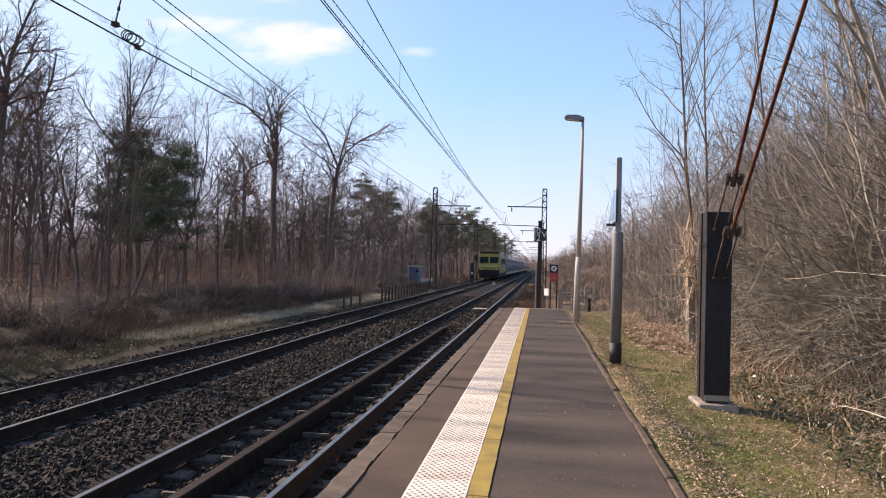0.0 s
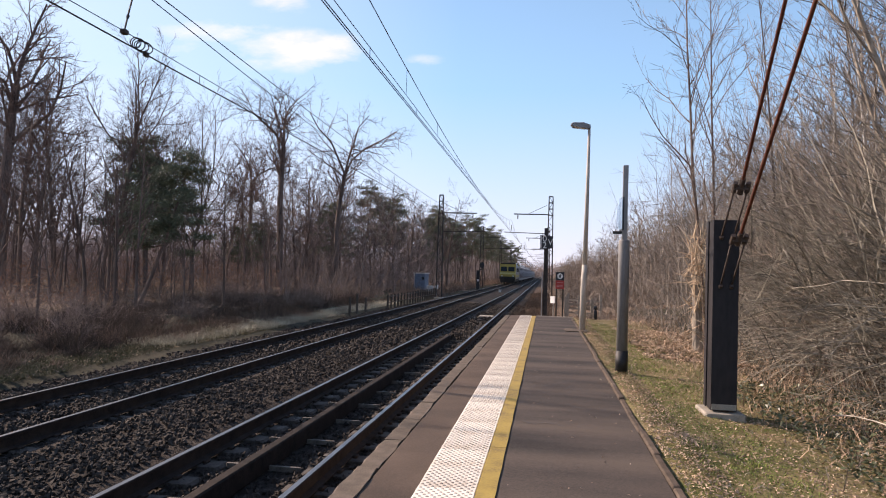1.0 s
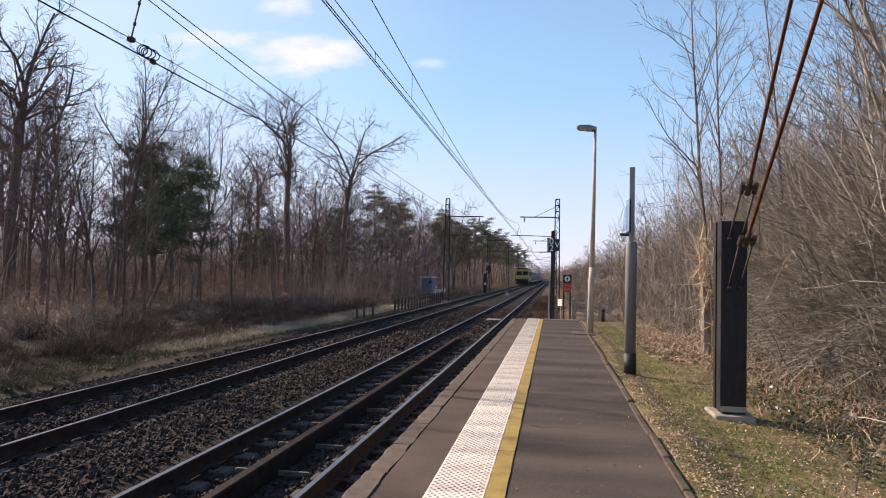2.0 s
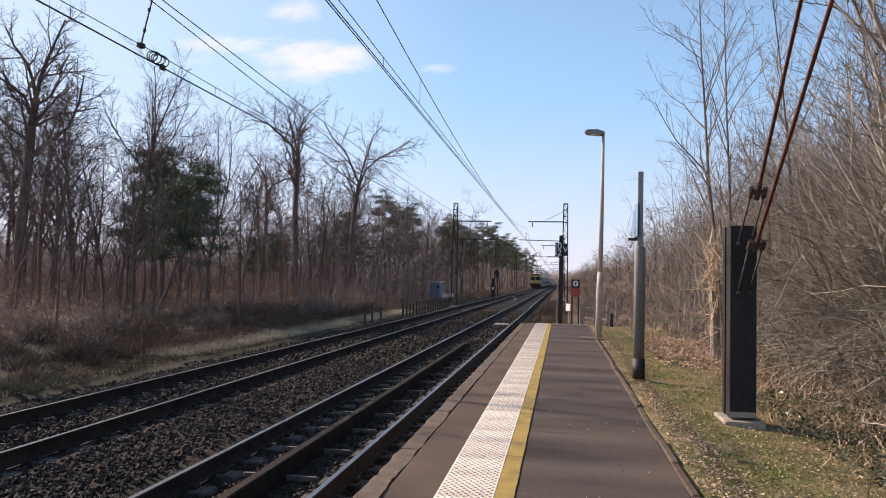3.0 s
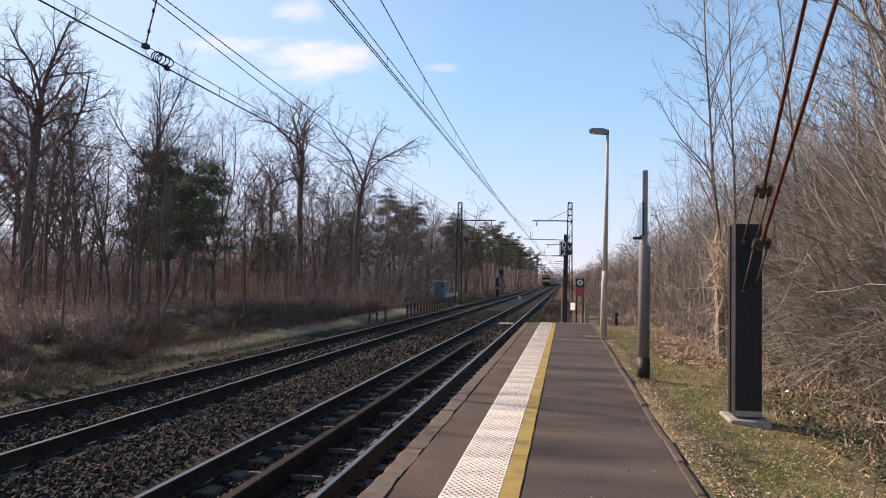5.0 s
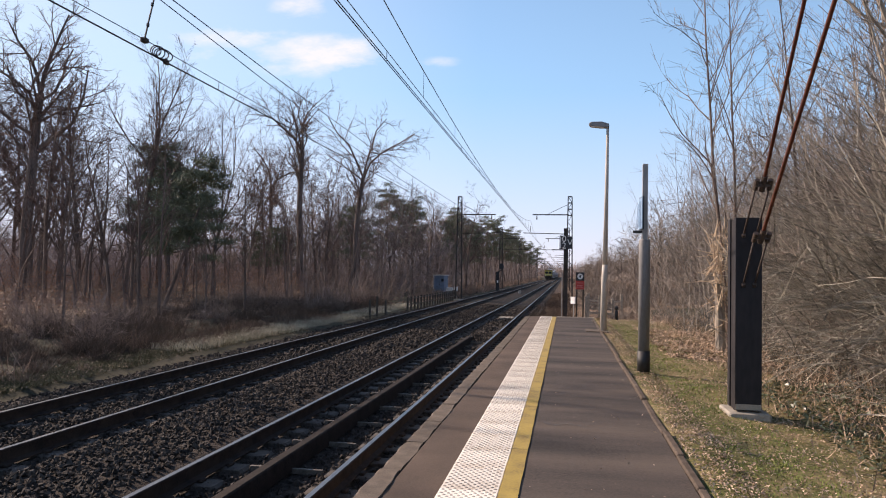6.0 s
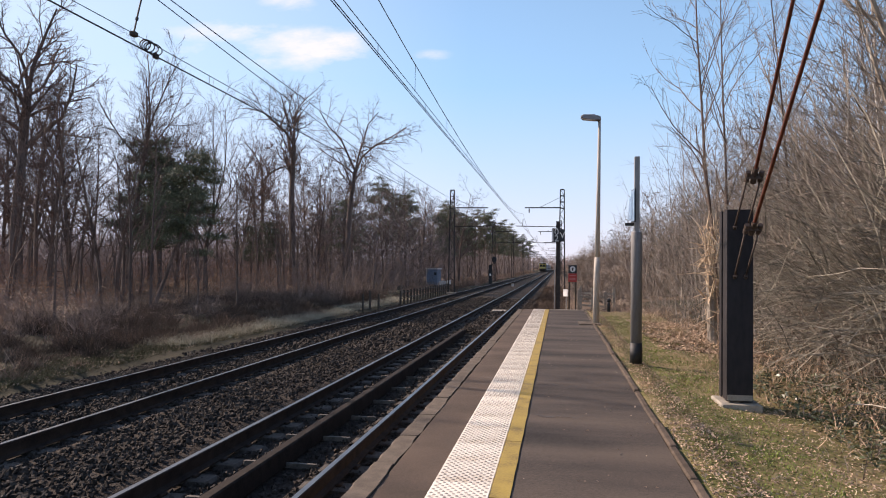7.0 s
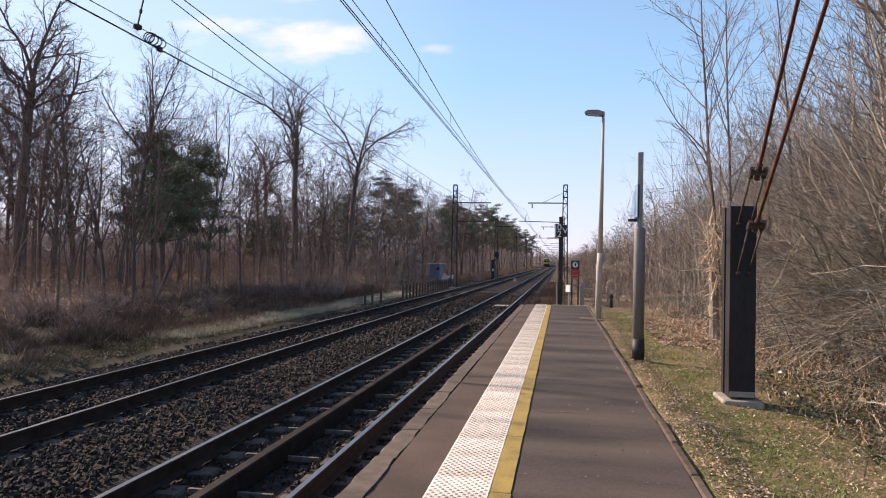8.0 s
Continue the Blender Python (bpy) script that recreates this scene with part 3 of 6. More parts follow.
# ---- line-side things ----
def lattice_mast(name, at, side, label, arm=3.1):
    """A riveted lattice mast with a bracket arm towards the track (side: 1 to +x, -1 to -x)."""
    t = thing(name, label, "mast", at, group="catenary masts")
    h, w0, w1 = 8.9, 0.26, 0.16
    for sx in (-1, 1):
        s = Shape()
        s.tube([(sx * w0, 0, 0), (sx * w1, 0, h)], [0.075, 0.06], 4)
        part("upright", s, M_MAST, t)
    s = Shape()
    n = 17
    for i in range(n):
        z0, z1 = h * i / n, h * (i + 1) / n
        a, b = w0 + (w1 - w0) * z0 / h, w0 + (w1 - w0) * z1 / h
        sg = 1 if i % 2 else -1
        s.bar((-sg * a, 0.0, z0), (sg * b, 0.0, z1), 0.04)
        if z0 > h * 0.72:
            s.bar((-b, 0, z1), (b, 0, z1), 0.10)
    part("lattice", s, M_MAST, t)
    part("foot", Shape().box(-0.4, -0.4, -0.3, 0.4, 0.4, 0.12, bevel=0.03), M_CONCRETE, t, "concrete footing")
    za = 7.38
    part("bracket_arm", Shape().bar((side * 0.1, 0, za), (side * arm, 0, za), 0.09), M_MAST, t)
    part("brace", Shape().tube([(side * 0.1, 0, za + 0.9), (side * arm * 0.62, 0, za)], 0.018, 5), M_MAST, t)
    s = Shape()
    for k in range(5):
        z = za - 0.08 - k * 0.07
        s.tube([(side * (arm - 0.35), 0, z), (side * (arm - 0.35), 0, z - 0.035), (side * (arm - 0.35), 0, z - 0.07)], [0.03, 0.065, 0.03], 8)
    part("insulator", s, M_INSUL, t)
    part("steady_arm", Shape().tube([(side * 0.15, 0, za - 1.62), (side * (arm + 0.75), 0, za - 1.55)], 0.035, 5), M_MAST, t)
    part("hanger", Shape().tube([(side * (arm + 0.2), 0, za - 1.56), (side * (arm + 0.15), 0, za - 0.95)], 0.025, 5), M_MAST, t)
    return t


def masts():
    left = lattice_mast("catenary_mast", (-9.0, 60, -0.7), 1, "dark lattice steel catenary mast with a bracket arm over the track")
    right = lattice_mast("catenary_mast", (0.33, 60, -0.7), -1, "dark lattice steel catenary mast with a bracket arm over the track")
    for y in (100, 143, 186, 230, 274, 318, 362, 406, 450):
        copy_thing(left, pose(-9.0, y, -0.7))
        copy_thing(right, pose(0.33, y, -0.7))


CONTACT, AUX = 5.12, 5.30


def catenary():
    """Compound overhead line of each track: contact wire, auxiliary wire, carrier and droppers."""
    for c, carrier, dip, first in ((NEAR, 6.17, 0.97, 9.0), (FAR, 6.11, 0.74, 10.5)):
        supports = [-39, first, 60, 100, 143, 186, 230, 274, 318, 362, 406, 450, 494]
        line = thing("overhead_line", "dark overhead contact line with carrier wire and droppers above the track", "wire", kind="structure")
        s = Shape()
        for dx in ((-0.02, 0.02) if c == NEAR else (-0.009, 0.009)):
            s.tube([(c + dx, -39, CONTACT), (c + dx, 494, CONTACT)], 0.0085, 5)
        part("contact_wire", s, M_WIRE, line)
        sa, sc, sd = Shape(), Shape(), Shape()
        pa, pc = [], []
        for a, b in zip(supports, supports[1:]):
            for k in range(12):
                u = k / 12
                y = a + (b - a) * u
                sag = 4 * u * (1 - u)
                pa.append((c, y, AUX - 0.08 * sag))
                pc.append((c, y, carrier - dip * sag))
                sd.tube([(c, y + 2.2, CONTACT), (c, y + 2.2, AUX - 0.08 * sag)], 0.006, 4)
                if k:
                    y2 = y + 1.0
                    u2 = (y2 - a) / (b - a)
                    sd.tube([(c, y2, AUX - 0.08 * sag), (c, y2, carrier - dip * 4 * u2 * (1 - u2))], 0.005, 4)
        sa.tube(pa, 0.007, 5)
        sc.tube(pc, 0.009, 5)
        part("auxiliary_wire", sa, M_WIRE, line)
        part("carrier_wire", sc, M_WIRE, line)
        part("droppers", sd, M_WIRE, line)
        if c == FAR:
            # a second carrier runs above the first one over the near span
            span = [(c, -39 + 49.5 * k / 6, 6.26 - 0.40 * 4 * (k / 6) * (1 - k / 6)) for k in range(6)]
            span += [(c, 10.5 + 49.5 * k / 12, 6.26 - 0.40 * 4 * (k / 12) * (1 - k / 12)) for k in range(13)]
            part("upper_carrier_wire", Shape().tube(span, 0.010, 5), M_WIRE, line)
            # feeder jumper: leaning rod between carrier and auxiliary wire, clamps and a coil of loops
            y = 10.5
            s = Shape().tube([(c - 0.02, y - 0.24, CONTACT + 0.20), (c - 0.02, y - 0.14, CONTACT + 0.55), (c - 0.02, y - 0.03, CONTACT + 0.90), (c - 0.02, y + 0.04, CONTACT + 1.14)], 0.014, 6)
            for u in (0.2, 0.62):
                s.tube([(c - 0.02, y - 0.22 + 0.25 * u, CONTACT + 0.25 + 0.9 * u), (c - 0.02, y - 0.21 + 0.25 * u, CONTACT + 0.30 + 0.9 * u)], 0.024, 6)
            part("hanger_rod", s, M_WIRE, line, "thin hanger rod with two joints")
            s = Shape()
            for k in range(4):
                pts = []
                for i in range(15):
                    a = 2 * math.pi * i / 14
                    pts.append((c + 0.05 + 0.075 * math.sin(a), y - 0.03 + k * 0.085 + (0.03 + 0.03 * k) * math.sin(a), CONTACT + 0.075 + (0.085 + 0.012 * (k % 2)) * math.cos(a)))
                s.tube(pts, 0.010, 5)
            part("coil", s, M_WIRE, line, "coil of four loops of cable")
            s = Shape().box(c - 0.07, y - 0.30, CONTACT + 0.14, c + 0.03, y - 0.18, CONTACT + 0.22, bevel=0.015).box(c - 0.03, y + 0.30, CONTACT - 0.04, c + 0.03, y + 0.42, CONTACT + 0.05, bevel=0.012).box(c - 0.05, y + 0.02, CONTACT + 1.10, c + 0.03, y + 0.16, CONTACT + 1.18, bevel=0.012)
            part("clamp", s, M_IRON, line, "dark iron clamp")


def anchor_post():
    t = thing("anchor_post", "dark steel anchor post with rust-red guy rods on concrete", "post", (2.235, 9.25, 0.0))
    H = 2.40
    part("foot", Shape().box(-0.24, -0.09, -0.2, 0.25, 0.52, 0.0, bevel=0.02), M_CONCRETE, t, "pale concrete footing")
    part("front_channel", Shape().box(-0.155, 0.0, 0.02, 0.155, 0.022, H, bevel=0.006).box(-0.155, 0.022, 0.02, -0.140, 0.11, H).box(0.140, 0.022, 0.02, 0.155, 0.11, H), M_BEAM, t)
    part("rear_channel", Shape().box(-0.155, 0.40, 0.02, 0.155, 0.42, H, bevel=0.006).box(-0.155, 0.30, 0.02, -0.140, 0.40, H).box(0.140, 0.30, 0.02, 0.155, 0.40, H), M_BEAM, t)
    part("web", Shape().box(-0.012, 0.022, 0.02, 0.012, 0.40, H - 0.02), M_BEAM, t)
    part("side_plate", Shape().box(-0.139, 0.112, 0.02, -0.128, 0.299, H - 0.01), M_BEAM, t)
    part("splash_band", Shape().box(-0.15, -0.004, 0.03, 0.15, 0.0, 0.10, bevel=0.002), M_CONCRETE, t, "cement-stained foot of the front plate")
    # two guy rods, each forked to the post by a coupling
    for ay, az, by, bz, dx, p1, p2 in ((-0.40, 2.76, -7.6, 10.85, 0.06, (-0.066, 2.17), (0.075, 2.14)), (-0.34, 2.14, -7.6, 8.25, 0.06, (-0.066, 1.56), (0.064, 1.56))):
        part("guy_rod", Shape().tube([(dx, ay, az), (dx, by, bz)], 0.021, 8), M_RUST, t, "rust-red guy rod", True)
        d = Vector((0, by - ay, bz - az)).normalized()
        s = Shape()
        a = Vector((dx, ay, az))
        s.bar(a + Vector((-0.085, 0, 0)), a + Vector((0.085, 0, 0)), 0.055)
        for sx in (-0.075, 0.075):
            s.tube([a + Vector((sx, 0, 0)) - d * 0.07, a + Vector((sx, 0, 0)) + d * 0.07], 0.03, 8)
        s.tube([a - d * 0.09, a + d * 0.12], 0.035, 8)
        part("coupling", s, M_IRON, t, "bolted iron coupling")
        for sx, (px, pz) in ((-0.075, p1), (0.075, p2)):
            part("fork_rod", Shape().tube([a + Vector((sx, 0, 0)) - d * 0.03, (px, 0.0, pz)], 0.012, 6), M_IRON, t, "thin steel fork rod", True)
            part("nut", Shape().tube([(px, -0.03, pz + 0.02), (px, 0.004, pz - 0.01)], 0.026, 6), M_IRON, t)


def speaker_pole():
    t = thing("station_pole", "grey steel pole with a black foot and a small sign panel", "pole", (1.385, 12.98, -0.03), rz=0)
    s = Shape().tube([(0, 0, 0), (0, 0, 0.36)], 0.108, 20)
    part("base_sleeve", s, M_BLACK, t, "black painted base sleeve", True)
    s = Shape().tube([(0, 0, 0.34), (0, 0, 2.31), (0, 0, 2.34)], [0.098, 0.098, 0.088], 20)
    part("lower_tube", s, M_GALV_DARK, t, "", True)
    s = Shape().box(-0.045, -0.05, 2.30, 0.045, 0.05, 3.68, bevel=0.008)
    part("upper_profile", s, M_GALV, t)
    panel = part("sign_panel", Shape().box(-0.075, -0.24, 2.50, -0.050, 0.16, 3.09, bevel=0.006), M_SIGN_BLACK, t, "small sign panel seen on edge")
    part("sign_face", Shape().box(-0.082, -0.22, 2.52, -0.076, 0.14, 3.07), M_BLUE_PANEL, panel, "pale blue sign face")
    part("clear_pane", Shape().extrude([(-0.165, 2.50), (-0.085, 2.56), (-0.085, 3.02), (-0.135, 2.92)], -0.05, -0.03), M_PANE, panel, "clear plastic side pane")
    panel.rotation_euler = (0, 0, radians(3))
    part("bracket", Shape().box(-0.21, -0.07, 2.44, -0.05, -0.01, 2.49, bevel=0.006), M_BLACK, t)


def street_lamp():
    t = thing("platform_lamp", "tall tan concrete platform lamp with a flat grey head", "lamp", (1.135, 21.6, -0.03))
    s = Shape().tube([(0, 0, 0), (0.012, 0, 1.5), (0.03, 0, 2.0)], [0.100, 0.088, 0.082], 12)
    part("lower_post", s, M_LAMP_POST, t, "", True)
    s = Shape().tube([(0.03, 0, 2.0), (0.055, 0, 4.2), (0.07, 0, 6.16)], [0.078, 0.056, 0.040], 12)
    part("upper_post", s, M_LAMP_POST, t, "", True)
    head = Shape().extrude([(-0.48, 6.200), (-0.44, 6.160), (0.08, 6.100), (0.11, 6.140), (0.10, 6.220), (-0.10, 6.290), (-0.42, 6.290), (-0.49, 6.240)], -0.13, 0.13, 0, 0.03)
    part("lamp_head", head, M_LAMP_HEAD, t, "flat grey lamp housing")
    part("diffuser", Shape().extrude([(-0.42, 6.145), (-0.05, 6.105), (-0.05, 6.117), (-0.42, 6.163)], -0.10, 0.10, 0, 0.01), M_WHITE, t, "clouded lamp glass")


def letters(text, size, mat, parent, at, name="lettering"):
    """Writing as a mesh that faces the platform (towards -y)."""
    cu = bpy.data.curves.new(name, "FONT")
    cu.body, cu.size, cu.extrude, cu.align_x, cu.align_y = text, size, 0.004, "CENTER", "CENTER"
    tmp = bpy.data.objects.new(name, cu)
    scene.collection.objects.link(tmp)
    bpy.context.view_layer.update()
    me = bpy.data.meshes.new_from_object(tmp)
    bpy.data.objects.remove(tmp)
    me.materials.clear()
    me.materials.append(mat)
    ob = new(name, me)
    ob.parent = parent
    ob.matrix_basis = pose(*at, 90, 0, 0)
    return ob


def sign_post():
    t = thing("signal_board_post", "dark steel post with black white-lettered railway boards", "sign", (0.01, 28.95, -0.45))
    s = Shape().box(-0.085, -0.01, 0, -0.07, 0.13, 3.98).box(0.07, -0.01, 0, 0.085, 0.13, 3.98).box(-0.07, 0.05, 0, 0.07, 0.065, 3.98)
    part("post", s, M_MAST, t)
    b = part("board", Shape().box(-0.25, -0.06, 3.13, 0.04, -0.03, 3.68, bevel=0.01), M_SIGN_BLACK, t, "black board with white figures")
    letters("0", 0.36, M_WHITE, b, (-0.07, -0.064, 3.535))
    letters("2", 0.36, M_WHITE, b, (-0.07, -0.064, 3.265))
    part("stroke", Shape().box(-0.232, -0.066, 3.17, -0.198, -0.061, 3.64), M_WHITE, b, "white upright stroke")
    b = part("board", Shape().box(0.055, -0.06, 3.15, 0.265, -0.03, 3.65, bevel=0.01), M_SIGN_BLACK, t, "black board with a white letter")
    letters("V", 0.34, M_WHITE, b, (0.16, -0.064, 3.40))
    # flanking conduit and small meter plate
    part("conduit", Shape().tube([(-0.13, 0.02, 0), (-0.13, 0.02, 2.2)], 0.022, 6), M_GALV, t, "thin cable conduit")
    t2 = thing("white_plate", "small white plate on a thin stake", "sign", (0.33, 28.7, -0.45), rz=-50)
    part("plate", Shape().box(-0.15, -0.02, 0.95, 0.12, 0.02, 1.23, bevel=0.01), M_WHITE, t2)
    part("stake", Shape().box(-0.03, 0.02, 0, 0.0, 0.05, 1.2), M_GALV, t2)
    t3 = thing("warning_sign", "red and black no-entry warning sign on two grey posts", "sign", (0.60, 29.3, -0.45))
    for sx in (-0.13, 0.13):
        part("leg", Shape().box(sx - 0.03, 0.0, 0, sx + 0.03, 0.05, 1.95, bevel=0.006), M_FENCE, t3)
    bd = part("upper_panel", Shape().box(-0.17, -0.035, 1.87, 0.17, -0.005, 2.21, bevel=0.006), M_SIGN_BLACK, t3, "black panel with a white round pictogram")
    s = Shape()
    ring = [(0.115 * math.cos(a), -0.040, 2.045 + 0.115 * math.sin(a)) for a in [k * math.pi / 10 for k in range(20)]]
    s.add(ring + [(0, -0.040, 2.045)], [(k, (k + 1) % 20, 20) for k in range(20)])
    part("disc", s, M_WHITE, bd, "white disc")
    part("pictogram", Shape().extrude([(-0.02, 1.97), (0.03, 1.98), (0.02, 2.04), (0.055, 2.09), (0.01, 2.12), (-0.04, 2.06)], -0.046, -0.042), M_SIGN_BLACK, bd, "dark pictogram")
    rd = part("lower_panel", Shape().box(-0.17, -0.035, 1.52, 0.17, -0.005, 1.865, bevel=0.006), M_RED, t3, "red panel with two lines of worn lettering")
    for z in (1.77, 1.66, 1.60):
        part("text_bar", Shape().box(-0.13, -0.039, z, 0.12, -0.0355, z + 0.022), material("faded red lettering", (0.55, 0.2, 0.18), (0.62, 0.28, 0.25), 6, 0.6, 0), rd)


def fences():
    f = thing("field_fence", "dark weathered post and rail fence along the far track", "fence", (0, 0, 0))
    rng = random.Random(3)
    n = 19
    for i in range(n):
        y = 41.5 + i * 1.02
        x = -9.3
        w = 0.055
        part("post", Shape().box(x - w, y - w, -0.85, x + w, y + w, 0.16 + rng.uniform(-0.03, 0.03), bevel=0.01), M_FENCE, f)
        if i < n - 1:
            for z in (0.03, -0.33):
                part("rail", Shape().bar((x, y, z), (x, y + 1.02, z + rng.uniform(-0.015, 0.015)), 0.05), M_FENCE, f)
    for x, y, h in ((-9.7, 34.6, 0.85), (-9.6, 37.4, 0.75), (-9.65, 35.8, 1.0)):
        st = thing("marker_post", "short dark weathered timber marker post", "post", (x, y, -0.75), group="marker posts")
        part("stake", Shape().box(-0.05, -0.05, 0, 0.05, 0.05, h + 0.1, bevel=0.015), M_FENCE, st)
    g = thing("crossing_fence", "pale weathered timber fence beyond the platform end", "fence", (0, 0, 0))
    for x, y, h in ((0.95, 33.0, 1.2), (1.55, 32.7, 1.25), (2.15, 33.1, 1.1), (1.15, 36, 1.25), (1.9, 36, 1.3), (2.8, 36.5, 1.2)):
        part("post", Shape().box(x - 0.06, y - 0.06, -0.75, x + 0.06, y + 0.06, -0.5 + h, bevel=0.012), M_FENCE_PALE, g)
    for z in (0.35, -0.05):
        part("rail", Shape().bar((0.95, 32.95, z), (2.15, 33.05, z - 0.05), 0.08), M_FENCE_PALE, g)
        part("rail", Shape().bar((1.15, 36, z + 0.05), (2.8, 36.5, z), 0.08), M_FENCE_PALE, g)
    bo = thing("bollard", "short dark bollard in the grass beside the lamp", "bollard", (1.98, 28.3, -0.25))
    part("stem", Shape().tube([(0, 0, 0), (0, 0, 0.5), (0, 0, 0.58)], [0.07, 0.065, 0.03], 10), M_BLACK, bo, "", True)
    part("cap", Shape().tube([(0, 0, 0.58), (0, 0, 0.64), (0, 0, 0.72)], [0.06, 0.085, 0.04], 10), M_BLACK, bo, "", True)


def hut():
    t = thing("equipment_hut", "small blue-grey equipment hut with a pale flat roof", "hut", (-13.0, 74.0, -0.6), rz=-12)
    part("wall", Shape().box(-0.6, -0.55, 0, 0.6, 0.55, 1.9, bevel=0.03), M_HUT, t)
    part("roof", Shape().box(-0.68, -0.65, 1.9, 0.68, 0.65, 2.02, bevel=0.03), M_HUT_ROOF, t)
    d = part("door", Shape().box(-0.45, -0.58, 0.1, 0.15, -0.552, 1.8, bevel=0.01), M_HUT, t)
    part("handle", Shape().box(0.05, -0.61, 0.9, 0.09, -0.58, 1.05), M_BLACK, d)
    part("vent", Shape().box(0.24, -0.57, 1.3, 0.52, -0.552, 1.6, bevel=0.006), M_BLACK, t)
    part("corner_trim", Shape().box(-0.63, -0.58, 0, -0.55, -0.55, 1.9), M_HUT_ROOF, t)
    c = thing("control_cabinet", "small pale trackside control cabinet beside the hut", "cabinet", (-10.4, 64.0, -0.65))
    part("box", Shape().box(-0.3, -0.2, 0.15, 0.3, 0.2, 0.95, bevel=0.03), M_HUT_ROOF, c)
    part("plinth", Shape().box(-0.33, -0.23, 0, 0.33, 0.23, 0.15, bevel=0.02), M_CONCRETE, c)
    w = thing("mast_plate", "small white plate on a stake beside the mast", "sign", (-9.35, 60.9, -0.65))
    part("plate", Shape().box(-0.16, -0.02, 0.75, 0.16, 0.02, 1.1, bevel=0.01), M_WHITE, w)
    part("stake", Shape().box(-0.03, 0.02, 0, 0.03, 0.05, 1.0), M_GALV, w)


def line_signal():
    t = thing("signal", "dark colour-light railway signal on a stout post", "signal", (-8.95, 95.0, -0.68))
    part("post", Shape().box(-0.22, -0.15, 0, 0.22, 0.15, 2.6, bevel=0.03), M_BLACK, t)
    part("arm", Shape().bar((0, 0, 2.55), (0.75, 0, 2.9), 0.12), M_BLACK, t)
    hd = part("signal_head", Shape().extrude([(0.5 + 0.32 * math.cos(a), 3.3 + 0.42 * math.sin(a)) for a in [k * math.pi / 8 for k in range(16)]], -0.15, 0.05, 0, 0.02), M_SIGN_BLACK, t)
    part("hood", Shape().tube([(0.5, -0.15, 3.35), (0.5, -0.34, 3.35)], [0.13, 0.14], 12), M_BLACK, hd)
    part("pale_plate", Shape().box(-0.1, -0.17, 1.1, 0.1, -0.155, 1.4), M_WHITE, t, "small white number plate without figures")
    b = thing("track_box", "small pale cable box between the tracks", "box", (-4.9, 78.0, -0.50))
    part("case", Shape().box(-0.14, -0.2, 0, 0.14, 0.2, 0.32, bevel=0.04), M_HUT_ROOF, b)
    part("lid", Shape().box(-0.16, -0.22, 0.32, 0.16, 0.22, 0.37, bevel=0.015), M_CONCRETE, b)
    p = thing("crossing_board", "pale rubber board lying between the rails", "board", (NEAR + 0.1, 35.0, -0.55))
    part("board", Shape().box(-0.35, -0.5, 0, 0.35, 0.5, 0.06, bevel=0.02), M_CONCRETE, p)


# ---- the train ----
def wheel_set(parent, xs, ys, rail_z=0.0):
    for y in ys:
        for x in xs:
            part("wheel", Shape().tube([(x - 0.065, y, 0.46), (x + 0.065, y, 0.46)], [0.46, 0.46], 16), M_UNDER, parent)


